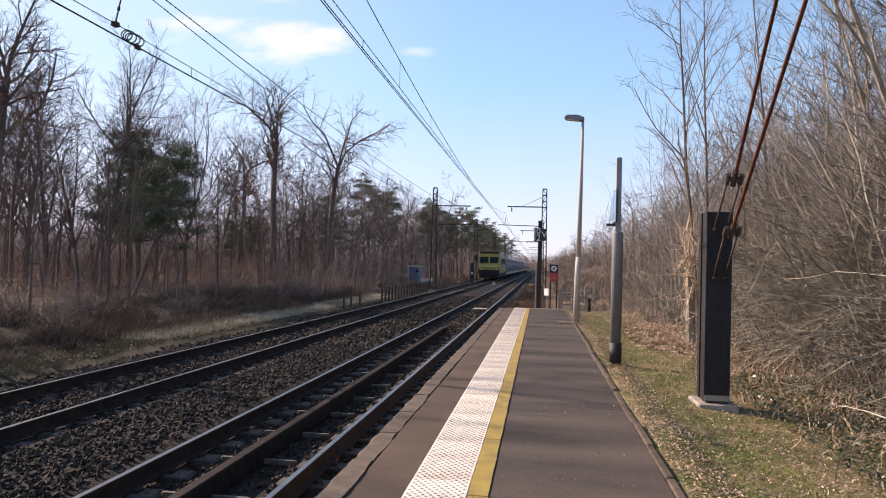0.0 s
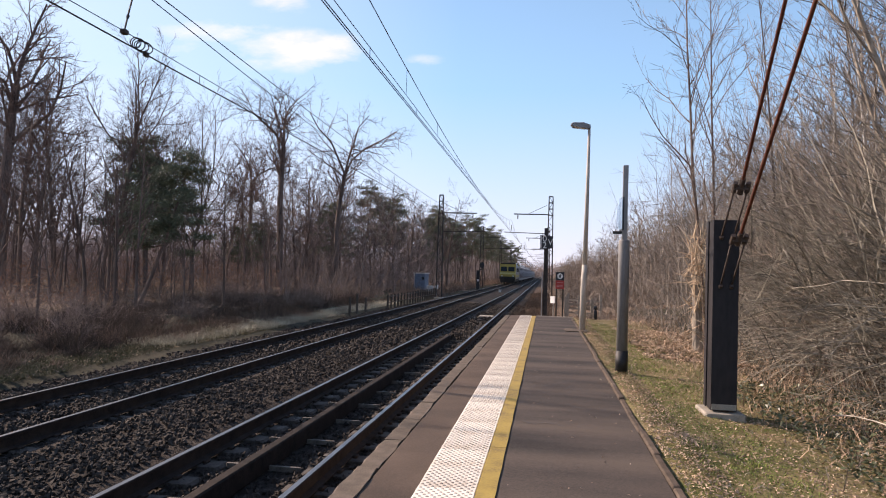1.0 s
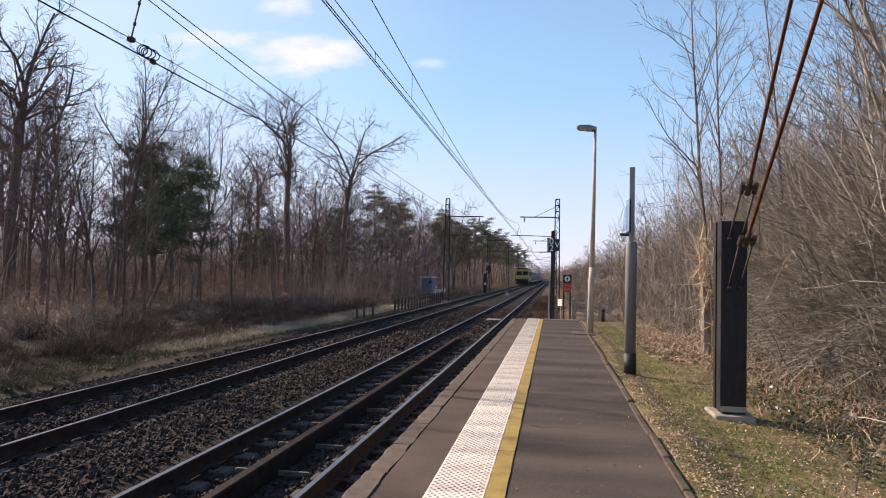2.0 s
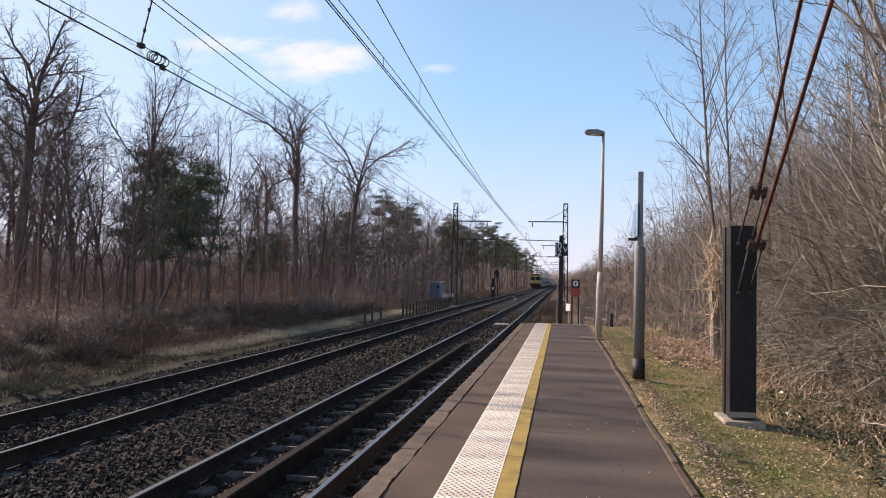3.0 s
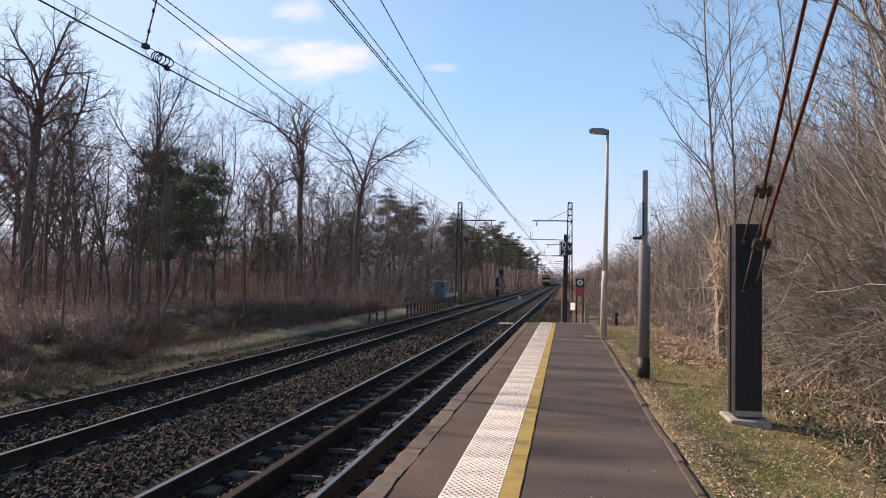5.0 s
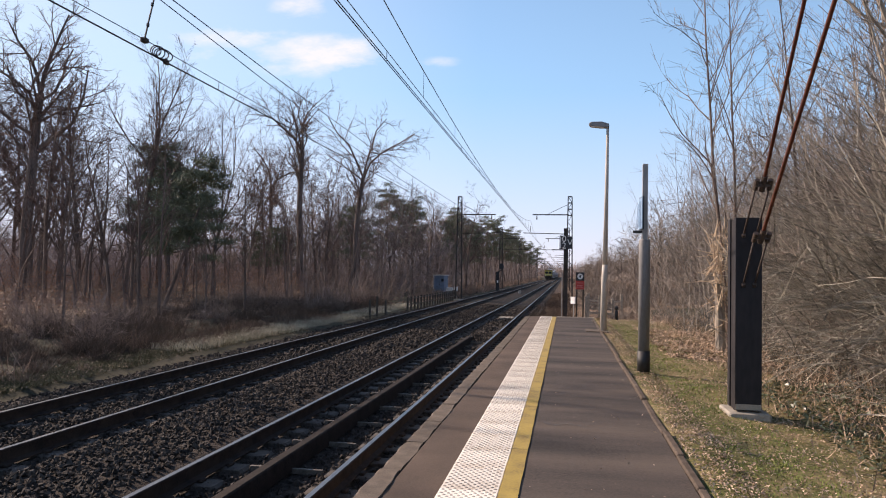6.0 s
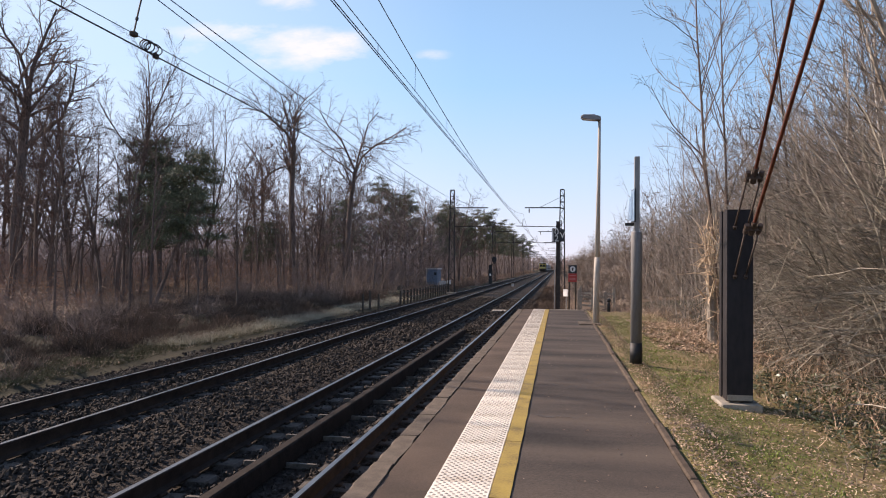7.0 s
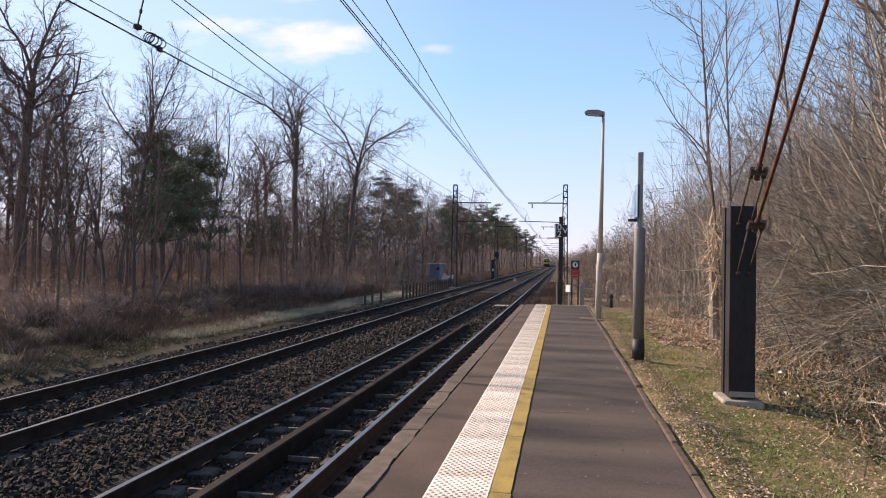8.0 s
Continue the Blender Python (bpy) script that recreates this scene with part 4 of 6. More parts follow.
def locomotive():
    t = thing("locomotive", "yellow-green electric locomotive with dark cab windows, running away", "locomotive")
    L = 17.5
    half = [(-1.45, 0.95), (-1.48, 1.2), (-1.48, 2.9), (-1.36, 3.45), (-1.0, 3.78), (1.0, 3.78), (1.36, 3.45), (1.48, 2.9), (1.48, 1.2), (1.45, 0.95)]
    part("body", Shape().extrude(half, 1.6, L - 1.6), M_LOCO_SIDE, t, "grey machine-room side")
    for y0, y1, s in ((0.0, 1.6, -1), (L - 1.6, L, 1)):
        tip, base = (y0, y1) if s < 0 else (y1, y0)
        prof = [(tip, 0.95), (tip, 2.15), (tip - s * 0.45, 3.25), (tip - s * 0.75, 3.72), (base, 3.78), (base, 0.95)]
        vs = []
        for x in (-1.47, 1.47):
            vs += [(x * (0.95 if abs(p[0] - tip) < 0.5 else 1.0), p[0], p[1]) for p in prof]
        n = len(prof)
        fs = [(i, (i + 1) % n, n + (i + 1) % n, n + i) for i in range(n)] + [tuple(range(n - 1, -1, -1)), tuple(range(n, 2 * n))]
        cab = part("cab", Shape().add(vs, fs), M_LOCO, t, "yellow-green cab end")
        part("front_skirt", Shape().box(-1.42, tip - 0.03 if s < 0 else tip - 0.02, 0.90, 1.42, tip + 0.02 if s < 0 else tip + 0.03, 1.38, bevel=0.01), M_UNDER, cab, "sooty lower front")
        part("roof_cap", Shape().box(-1.30, min(tip - s * 0.62, base), 3.60, 1.30, max(tip - s * 0.62, base), 3.86, bevel=0.05), M_UNDER, cab, "sooty dark cab roof")
        if s < 0:
            for x0, x1 in ((-1.22, -0.10), (0.10, 1.22)):
                # raked windscreen pane lying on the sloping front
                a, b = 2.32, 3.12
                ya, yb = (a - 2.15) / 1.1 * 0.45, (b - 2.15) / 1.1 * 0.45
                part("windscreen", Shape().add([(x0, ya - 0.03, a), (x1, ya - 0.03, a), (x1, yb - 0.03, b), (x0, yb - 0.03, b), (x0, ya + 0.05, a), (x1, ya + 0.05, a), (x1, yb + 0.05, b), (x0, yb + 0.05, b)], [(0, 1, 2, 3), (7, 6, 5, 4), (0, 4, 5, 1), (3, 2, 6, 7), (0, 3, 7, 4), (1, 5, 6, 2)]), M_GLASS, cab, "dark windscreen pane")
            part("front_band", Shape().box(-1.40, -0.025, 1.78, 1.40, -0.004, 2.10, bevel=0.005), M_LOCO_BAND, cab, "pale yellow band")
            for x in (-1.0, 1.0):
                part("headlamp", Shape().tube([(x, -0.07, 1.5), (x, 0.02, 1.5)], [0.12, 0.14], 12), M_LENS, cab, "round headlamp")
            for x in (-0.87, 0.87):
                bf = part("buffer", Shape().tube([(x, -0.6, 1.05), (x, -0.54, 1.05), (x, -0.52, 1.05), (x, 0.05, 1.05)], [0.22, 0.24, 0.10, 0.12], 12), M_UNDER, t, "round buffer")
        part("snow_plough", Shape().box(-1.3, y0 + 0.1 if s < 0 else L - 0.3, 0.35, 1.3, y0 + 0.3 if s < 0 else L - 0.1, 0.95, bevel=0.03), M_UNDER, t)
    for i in range(6):
        y = 3.4 + i * 1.95
        part("side_grille", Shape().box(1.475, y, 2.25, 1.51, y + 1.3, 3.0, bevel=0.01), M_UNDER, t)
    part("side_band", Shape().box(1.475, 1.6, 1.25, 1.50, L - 1.6, 1.75, bevel=0.008), M_LOCO, t, "yellow-green side band")
    part("underframe", Shape().box(-1.3, 1.2, 0.45, 1.3, L - 1.2, 0.95, bevel=0.04), M_UNDER, t)
    for y in (4.0, L - 4.0):
        part("bogie", Shape().box(-1.2, y - 2.0, 0.28, 1.2, y + 2.0, 0.8, bevel=0.06), M_UNDER, t)
        wheel_set(t, (-0.752, 0.752), (y - 1.4, y + 1.4))
    for y in (3.4, L - 3.4):
        s = Shape().bar((-0.5, y - 0.7, 3.82), (0.5, y - 0.7, 3.82), 0.08).bar((0, y - 0.7, 3.82), (0, y + 0.9, 4.35), 0.07).bar((0, y + 0.9, 4.35), (0, y - 0.4, 4.95 if y > 8 else 4.5), 0.06).bar((-0.8, y - 0.4, 4.97 if y > 8 else 4.52), (0.8, y - 0.4, 4.97 if y > 8 else 4.52), 0.06)
        part("pantograph", s, M_MAST, t)
    return t


def car_carrier():
    """An open double-deck wagon: two decks, upright and raking struts, bogies."""
    t = thing("car_carrier_wagon", "pale grey open double-deck car carrier wagon behind the locomotive", "wagon", group="wagons of the train")
    L = 25.6
    part("lower_deck", Shape().box(-1.40, 0.25, 0.72, 1.40, L - 0.25, 0.98, bevel=0.03), M_COACH, t)
    part("upper_deck", Shape().box(-1.38, 0.4, 2.52, 1.38, L - 0.4, 2.72, bevel=0.03), M_COACH, t)
    for x in (-1.42, 1.42):
        part("sill_beam", Shape().box(x - 0.05, 0.2, 0.55, x + 0.05, L - 0.2, 1.12, bevel=0.015), M_COACH, t)
        part("side_rail", Shape().box(x - 0.03, 0.4, 3.15, x + 0.03, L - 0.4, 3.24, bevel=0.01), M_COACH, t)
        for i in range(5):
            y = 0.8 + i * 5.98
            part("upright", Shape().box(x - 0.07, y - 0.28, 1.0, x + 0.07, y + 0.28, 3.24, bevel=0.02), M_COACH, t)
            if i < 4:
                part("strut", Shape().bar((x, y + 0.1, 1.05), (x, y + 2.9, 2.55), 0.28), M_COACH, t)
                part("strut", Shape().bar((x, y + 5.8, 1.05), (x, y + 3.0, 2.55), 0.28), M_COACH, t)
    part("end_frame", Shape().box(-1.38, 0.25, 1.0, -1.2, 0.40, 3.24).box(1.2, 0.25, 1.0, 1.38, 0.40, 3.24).box(-1.2, 0.25, 3.05, 1.2, 0.40, 3.24), M_COACH, t)
    for y in (2.9, L - 2.9):
        part("bogie", Shape().box(-1.2, y - 1.7, 0.22, 1.2, y + 1.7, 0.72, bevel=0.06), M_UNDER, t)
        wheel_set(t, (-0.752, 0.752), (y - 1.25, y + 1.25))
    return t


def carried_car(paint, label):
    """A small saloon car on a wagon's deck, nose to the front."""
    t = thing("car", label, "car", group="cars on the wagons")
    side = [(-2.05, 0.30), (-2.08, 0.75), (-1.30, 0.86), (-0.62, 1.40), (0.95, 1.44), (1.75, 0.98), (2.05, 0.90), (2.08, 0.32)]
    vs, n = [], len(side)
    for x in (-0.84, 0.84):
        vs += [(x * (0.80 if z > 1.2 else 1.0), y, z) for y, z in side]
    fs = [(i, (i + 1) % n, n + (i + 1) % n, n + i) for i in range(n)] + [tuple(range(n - 1, -1, -1)), tuple(range(n, 2 * n))]
    body = part("body", Shape().add(vs, fs), paint, t)
    part("rear_window", Shape().add([(-0.62, -1.26, 0.93), (0.62, -1.26, 0.93), (0.58, -0.70, 1.38), (-0.58, -0.70, 1.38)], [(0, 1, 2, 3)]), M_GLASS, body)
    for x in (-0.80, 0.80):
        part("side_window", Shape().box(x - 0.015, -0.75, 0.95, x + 0.015, 1.15, 1.30, bevel=0.006), M_GLASS, body)
        for y in (-1.3, 1.3):
            part("wheel", Shape().tube([(x - 0.09, y, 0.31), (x + 0.09, y, 0.31)], [0.31, 0.31], 12), M_UNDER, t)
    return t


TRAIN_START, TRAIN_SPEED = 95.0, 32.0


def motions():
    """The train runs away along the far track at an even speed."""
    for ob, ahead, above in TRAIN:
        walk(ob, [(t, pose(FAR, TRAIN_START + TRAIN_SPEED * t + ahead, RAIL_TOP + above)) for t in (0.0, 2.0, 4.0, 6.0, 8.0)])


TRAIN = []


def build_train():
    TRAIN.append((locomotive(), 0.0, 0.0))
    wagon = car_carrier()
    cars = [carried_car(M_CAR_PALE, "silver small car riding on a wagon deck"), carried_car(M_CAR_WHITE, "white small car riding on a wagon deck"), carried_car(M_CAR_DARK, "dark blue small car riding on a wagon deck")]
    rng = random.Random(12)
    used = set()
    for i in range(8):
        TRAIN.append((wagon if i == 0 else copy_thing(wagon, pose(FAR, 0, RAIL_TOP)), 18.3 + i * 26.0, 0.0))
        if i > 4:
            continue
        for deck in (0.98, 2.72):
            for k in range(5):
                pick = rng.choice((0, 1, 2, 2))
                car = cars[pick] if pick not in used else copy_thing(cars[pick], pose(FAR, 0, RAIL_TOP))
                used.add(pick)
                TRAIN.append((car, 18.3 + i * 26.0 + 3.0 + k * 4.9, deck))


scatter_stones()
stone_heap()
masts()
catenary()
anchor_post()
speaker_pole()
street_lamp()
sign_post()
fences()
hut()
line_signal()
build_train()


# ---- trees and growth ----
def rot_about(v, axis, ang):
    c, s = math.cos(ang), math.sin(ang)
    return v * c + np.cross(axis, v) * s + axis * np.dot(axis, v) * (1 - c)


def unit(v):
    return v / (np.linalg.norm(v) + 1e-9)


class Limbs:
    """Tapered tubes gathered as arrays."""

    def __init__(self):
        self.v, self.f, self.k = [], [], 0

    def tube(self, pts, r0, r1, n):
        m = len(pts)
        d = unit(pts[-1] - pts[0])
        side = unit(np.cross(d, (0.31, 0.83, 0.47)))
        up = np.cross(d, side)
        ang = np.arange(n) * (2 * math.pi / n)
        ring = np.cos(ang)[:, None] * side + np.sin(ang)[:, None] * up
        for i, p in enumerate(pts):
            self.v.append(p + ring * (r0 + (r1 - r0) * i / (m - 1)))
        for i in range(m - 1):
            a = self.k + i * n
            for j in range(n):
                q = (j + 1) % n
                self.f.append((a + j, a + q, a + n + q, a + n + j))
        self.k += m * n

    def spike(self, a, b, r):
        """A pointed three-sided twig."""
        d = unit(b - a)
        side = unit(np.cross(d, (0.31, 0.83, 0.47)))
        up = np.cross(d, side)
        self.v.append(np.array([a + side * r, a - side * r * 0.5 + up * r * 0.87, a - side * r * 0.5 - up * r * 0.87, b]))
        k = self.k
        self.f += [(k, k + 1, k + 3), (k + 1, k + 2, k + 3), (k + 2, k, k + 3)]
        self.k += 4

    def mesh(self, name, mat):
        me = bpy.data.meshes.new(name)
        me.from_pydata(np.concatenate(self.v).tolist(), [], self.f)
        me.materials.append(mat)
        me.update()
        return me


def grow(rng, trunk, twig, start, direction, length, radius, depth, cfg):
    """One limb with its side limbs. cfg: wander, angle, ratio, kids, lift, bare part, finest depth."""
    steps = 7 if depth == 0 else (4 if depth < 2 else (2 if depth < cfg["depth"] or cfg["fine"] else 1))
    pts, d, p = [start], direction, start
    for i in range(steps):
        d = unit(d + rng.normal(size=3) * cfg["wander"] * (0.28 if depth == 0 else 1.0) + np.array((0, 0, cfg["lift"] if depth else 0.03)))
        p = p + d * (length / steps)
        pts.append(p)
    last = depth >= cfg["depth"]
    r_end = radius * (0.14 if depth == 0 else 0.35)
    target = trunk if depth < 2 else twig
    if last and steps == 1:
        target.spike(pts[0], pts[1], radius * 1.15)
        return
    target.tube(np.array(pts), radius, max(r_end, cfg["tip"] * 0.6), 7 if depth == 0 else (5 if depth == 1 else 3))
    if last:
        return
    kids = cfg["kids"][depth]
    for k in range(kids):
        u = cfg["bare"] + (1 - cfg["bare"]) * (k + rng.uniform(0.1, 0.9)) / kids if depth == 0 else 0.2 + 0.8 * (k + rng.uniform(0, 1)) / kids
        u = min(u, 0.999)
        i = int(u * steps)
        q = pts[i] + (pts[i + 1] - pts[i]) * (u * steps - i)
        dd = unit(pts[i + 1] - pts[i])
        axis = unit(np.cross(dd, rng.normal(size=3)))
        ang = radians(cfg["angle"] * rng.uniform(0.6, 1.35))
        nd = rot_about(dd, axis, ang)
        ln = length * cfg["ratio"][depth] * rng.uniform(0.6, 1.15) * (1.0 - 0.45 * u if depth == 0 else 1 - 0.3 * u)
        rr = max(cfg["tip"], (radius + (r_end - radius) * u) * (0.6 if depth == 0 else 0.64))
        grow(rng, trunk, twig, q, nd, ln, rr, depth + 1, cfg)


OAK = dict(wander=0.30, angle=50, ratio=(0.58, 0.52, 0.52, 0.55), kids=(10, 7, 6, 6), lift=0.05, bare=0.46, depth=4, tip=0.009, fine=False, stem=0.82)
SLIM = dict(wander=0.17, angle=46, ratio=(0.38, 0.52, 0.55, 0.6), kids=(15, 6, 4, 3), lift=0.06, bare=0.26, depth=4, tip=0.007, fine=False)
FARTREE = dict(wander=0.12, angle=42, ratio=(0.42, 0.5, 0.5), kids=(14, 7, 5), lift=0.10, bare=0.16, depth=3, tip=0.015, fine=False)
POLEWOOD = dict(wander=0.07, angle=34, ratio=(0.22, 0.5, 0.5), kids=(14, 5, 4), lift=0.10, bare=0.30, depth=3, tip=0.007, fine=False)


def bare_tree(seed, height, radius, cfg, bark, twigmat, label, lean=(0, 0), stems=1):
    rng = np.random.default_rng(seed)
    trunk, twig = Limbs(), Limbs()
    for s in range(stems):
        d = unit(np.array((lean[0] + (rng.normal() * 0.22 if stems > 1 else 0), lean[1] + (rng.normal() * 0.22 if stems > 1 else 0), 1.0)))
        grow(rng, trunk, twig, np.array((rng.normal() * 0.12 * (stems > 1), rng.normal() * 0.12 * (stems > 1), -0.25)), d, height * (cfg.get("stem", 0.92) if stems == 1 else rng.uniform(0.6, 0.95)), radius, 0, cfg)
    t = thing("bare_tree", label, "tree", (0, 0, -300))
    part("trunk", trunk.mesh("trunk", bark), None, t)
    part("crown", twig.mesh("crown", twigmat), None, t)
    return t


def needle_clumps(rng, centres, size, blades):
    n = len(centres) * blades
    c = np.repeat(np.array(centres), blades, 0) + rng.normal(size=(n, 3)) * size * np.array((0.42, 0.42, 0.13))
    d = rng.normal(size=(n, 3)) + np.array((0, 0, 0.4))
    d /= np.linalg.norm(d, axis=1)[:, None]
    w = np.cross(d, rng.normal(size=(n, 3)))
    w /= np.linalg.norm(w, axis=1)[:, None]
    ln = size * rng.uniform(0.25, 0.5, (n, 1))
    vs = np.stack([c - w * ln * 0.08, c + w * ln * 0.08, c + d * ln], 1).reshape(-1, 3)
    return vs, np.arange(n * 3).reshape(-1, 3)


def pine(seed, height, radius, crown_from, spread, label, clumps=4, lean=0.0):
    rng = np.random.default_rng(seed)
    trunk = Limbs()
    base = np.array((0, 0, -0.25))
    pts, p, d = [base], base, unit(np.array((lean, 0, 1.0)))
    for i in range(8):
        d = unit(d + rng.normal(size=3) * 0.05 + np.array((0, 0, 0.1)))
        p = p + d * height / 8
        pts.append(p)
    pts = np.array(pts)
    trunk.tube(pts, radius, radius * 0.2, 8)
    centres = []
    for k in range(38):
        u = crown_from + (1 - crown_from) * (k + rng.uniform(0, 1)) / 38
        i = min(7, int(u * 8))
        q = pts[i] + (pts[i + 1] - pts[i]) * (u * 8 - i)
        a = rng.uniform(0, 2 * math.pi)
        rel = (u - crown_from) / (1 - crown_from)
        ln = spread * (1.0 - 0.65 * rel) * rng.uniform(0.3, 1.2)
        tip = q + np.array((math.cos(a) * ln, math.sin(a) * ln, ln * rng.uniform(-0.18, 0.30)))
        mid = (q + tip) / 2 + np.array((0, 0, -0.06 * ln))
        trunk.tube(np.array([q, mid, tip]), radius * 0.22 * (1.1 - rel), 0.012, 4)
        for j in range(clumps):
            f = 0.5 + 0.5 * (j + rng.uniform(0, 1)) / clumps
            centres.append(q + (tip - q) * f + rng.normal(size=3) * np.array((0.28, 0.28, 0.10)))
    vs, fs = needle_clumps(rng, centres, 0.66, 80)
    t = thing("pine_tree", label, "tree", (0, 0, -300))
    part("trunk", trunk.mesh("trunk", M_BARK), None, t)
    part("crown", flat_mesh("crown", vs, fs, M_NEEDLE), None, t, "dark green needles")
    return t


def thicket(seed, height, spread, stems, mats, label, branches=6, tip=0.004):
    """A dense multi-stemmed bare shrub with arching stems and short side twigs."""
    rng = np.random.default_rng(seed)
    a, b = Limbs(), Limbs()
    for s in range(stems):
        ang = rng.uniform(0, 2 * math.pi)
        out = abs(rng.normal()) * 0.6
        d = unit(np.array((math.cos(ang) * out, math.sin(ang) * out, 1.0)))
        p = np.array((rng.normal() * spread * 0.25, rng.normal() * spread * 0.25, -0.15))
        ln = height * rng.uniform(0.4, 1.05)
        pts = [p]
        bend = unit(np.array((math.cos(ang), math.sin(ang), 0))) * rng.uniform(0.03, 0.17)
        for i in range(6):
            d = unit(d + rng.normal(size=3) * 0.25 + bend * i * 0.4 + np.array((0, 0, 0.05)))
            p = p + d * ln / 6
            pts.append(p)
        if math.hypot(pts[-1][0], pts[-1][1]) > 0.42 * height:
            continue
        a.tube(np.array(pts), rng.uniform(0.006, 0.024), 0.004, 4)
        for k in range(branches):
            i = rng.integers(1, 6)
            q = pts[i] + (pts[i + 1] - pts[i]) * rng.uniform(0, 1)
            dd = unit(unit(pts[i + 1] - pts[i]) + rng.normal(size=3) * 0.7)
            l2 = rng.uniform(0.35, 1.0)
            m = q + dd * l2 * 0.5
            e = m + unit(dd + rng.normal(size=3) * 0.35) * l2 * 0.5
            b.tube(np.array([q, m, e]), tip * 1.6, tip * 0.9, 3)
            for j in range(3):
                q2 = (q + (m - q) * rng.uniform(0.3, 1.0)) if j == 0 else m + (e - m) * rng.uniform(0.0, 1.0)
                e2 = q2 + unit(dd + rng.normal(size=3) * 0.6) * l2 * rng.uniform(0.3, 0.55)
                b.tube(np.array([q2, e2]), tip, tip * 0.6, 3)
    t = thing("bare_shrub", label, "shrub", (0, 0, -300))
    tagged(part("stem_tangle", a.mesh("stem_tangle", mats[0]), None, t), kind="stuff")
    tagged(part("twig_tangle", b.mesh("twig_tangle", mats[1]), None, t), kind="stuff")
    return t


TURN = 0.5      # the way across the view of the woods, in radians from +x


def forked_tree(seed, height, radius, clear, limbs, cfg, label, lean=0.0):
    """A tree with a clear stem that divides into limbs: (start on the stem, sideways lean, length, thickness) each."""
    rng = np.random.default_rng(seed)
    trunk, twig = Limbs(), Limbs()
    pts, p, d = [np.array((0, 0, -0.3))], np.array((0, 0, -0.3)), unit(np.array((lean * math.cos(TURN), lean * math.sin(TURN), 1.0)))
    for i in range(8):
        d = unit(d + rng.normal(size=3) * 0.045 + np.array((0, 0, 0.03)))
        p = p + d * clear / 8
        pts.append(p)
    pts = np.array(pts)
    trunk.tube(pts, radius, radius * 0.62, 8)
    for start, side, length, thick in limbs:
        u = min(start, 0.999) * 8
        i = int(u)
        q = pts[i] + (pts[i + 1] - pts[i]) * (u - i)
        d = unit(np.array((side * math.cos(TURN), side * math.sin(TURN), 1.0)) + rng.normal(size=3) * np.array((0.22, 0.22, 0.0)))
        grow(rng, trunk, twig, q, d, length, radius * thick * 0.8, 1, cfg)
    # lesser limbs round the stem and a thin leader
    reach = sum(l[2] for l in limbs) / len(limbs)
    for k in range(9):
        u = rng.uniform(0.62, 0.999) * 8
        i = int(u)
        d = unit(np.array((rng.normal() * 0.55, rng.normal() * 0.55, 0.8)))
        grow(rng, trunk, twig, pts[i] + (pts[i + 1] - pts[i]) * (u - i), d, reach * rng.uniform(0.45, 0.85), radius * rng.uniform(0.16, 0.26), 1, cfg)
    t = thing("bare_tree", label, "tree", (0, 0, -300))
    part("trunk", trunk.mesh("trunk", M_BARK), None, t)
    part("crown", twig.mesh("crown", M_CROWN_BACKLIT), None, t)
    return t


def tube_field(points, r0, r1):
    """Three-sided tapered tubes along many paths at once: corners and faces."""
    n, m = points.shape[:2]
    d = points[:, -1] - points[:, 0]
    d = d / (np.linalg.norm(d, axis=1)[:, None] + 1e-9)
    side = np.cross(d, np.array((0.31, 0.83, 0.47)))
    side /= np.linalg.norm(side, axis=1)[:, None]
    up = np.cross(d, side)
    taper = np.linspace(0, 1, m)[None, :]
    r = r0[:, None] * (1 - taper) + r1[:, None] * taper
    rings = [points + (side * math.cos(a) + up * math.sin(a))[:, None, :] * r[:, :, None] for a in (0.0, 2.094, 4.189)]
    vs = np.stack(rings, 2).reshape(-1, 3)
    k = (np.arange(n)[:, None, None] * m + np.arange(m - 1)[None, :, None]) * 3
    j = np.arange(3)[None, None, :]
    q = (j + 1) % 3
    fs = np.stack([k + j, k + q, k + 3 + q, k + 3 + j], -1).reshape(-1, 4)
    return vs, fs


def spike_field(start, tip, r):
    """Pointed three-sided twigs, many at once: corners and faces."""
    d = tip - start
    d = d / (np.linalg.norm(d, axis=1)[:, None] + 1e-9)
    side = np.cross(d, np.array((0.31, 0.83, 0.47)))
    side /= np.linalg.norm(side, axis=1)[:, None]
    up = np.cross(d, side)
    ring = [start + (side * math.cos(a) + up * math.sin(a)) * r[:, None] for a in (0.0, 2.094, 4.189)]
    k = (np.arange(len(start)) * 4)[:, None, None]
    return np.stack(ring + [tip], 1).reshape(-1, 3), (k + np.array([[[0, 1, 3], [1, 2, 3], [2, 0, 3]]])).reshape(-1, 3)


def wander_paths(rng, start, way, length, steps, wobble, bend):
    pts, p, d = [start], start, way
    for i in range(steps):
        d = d + rng.normal(size=d.shape) * wobble + np.array(bend)
        d = d / np.linalg.norm(d, axis=1)[:, None]
        p = p + d * (length / steps)[:, None]
        pts.append(p)
    return np.stack(pts, 1)


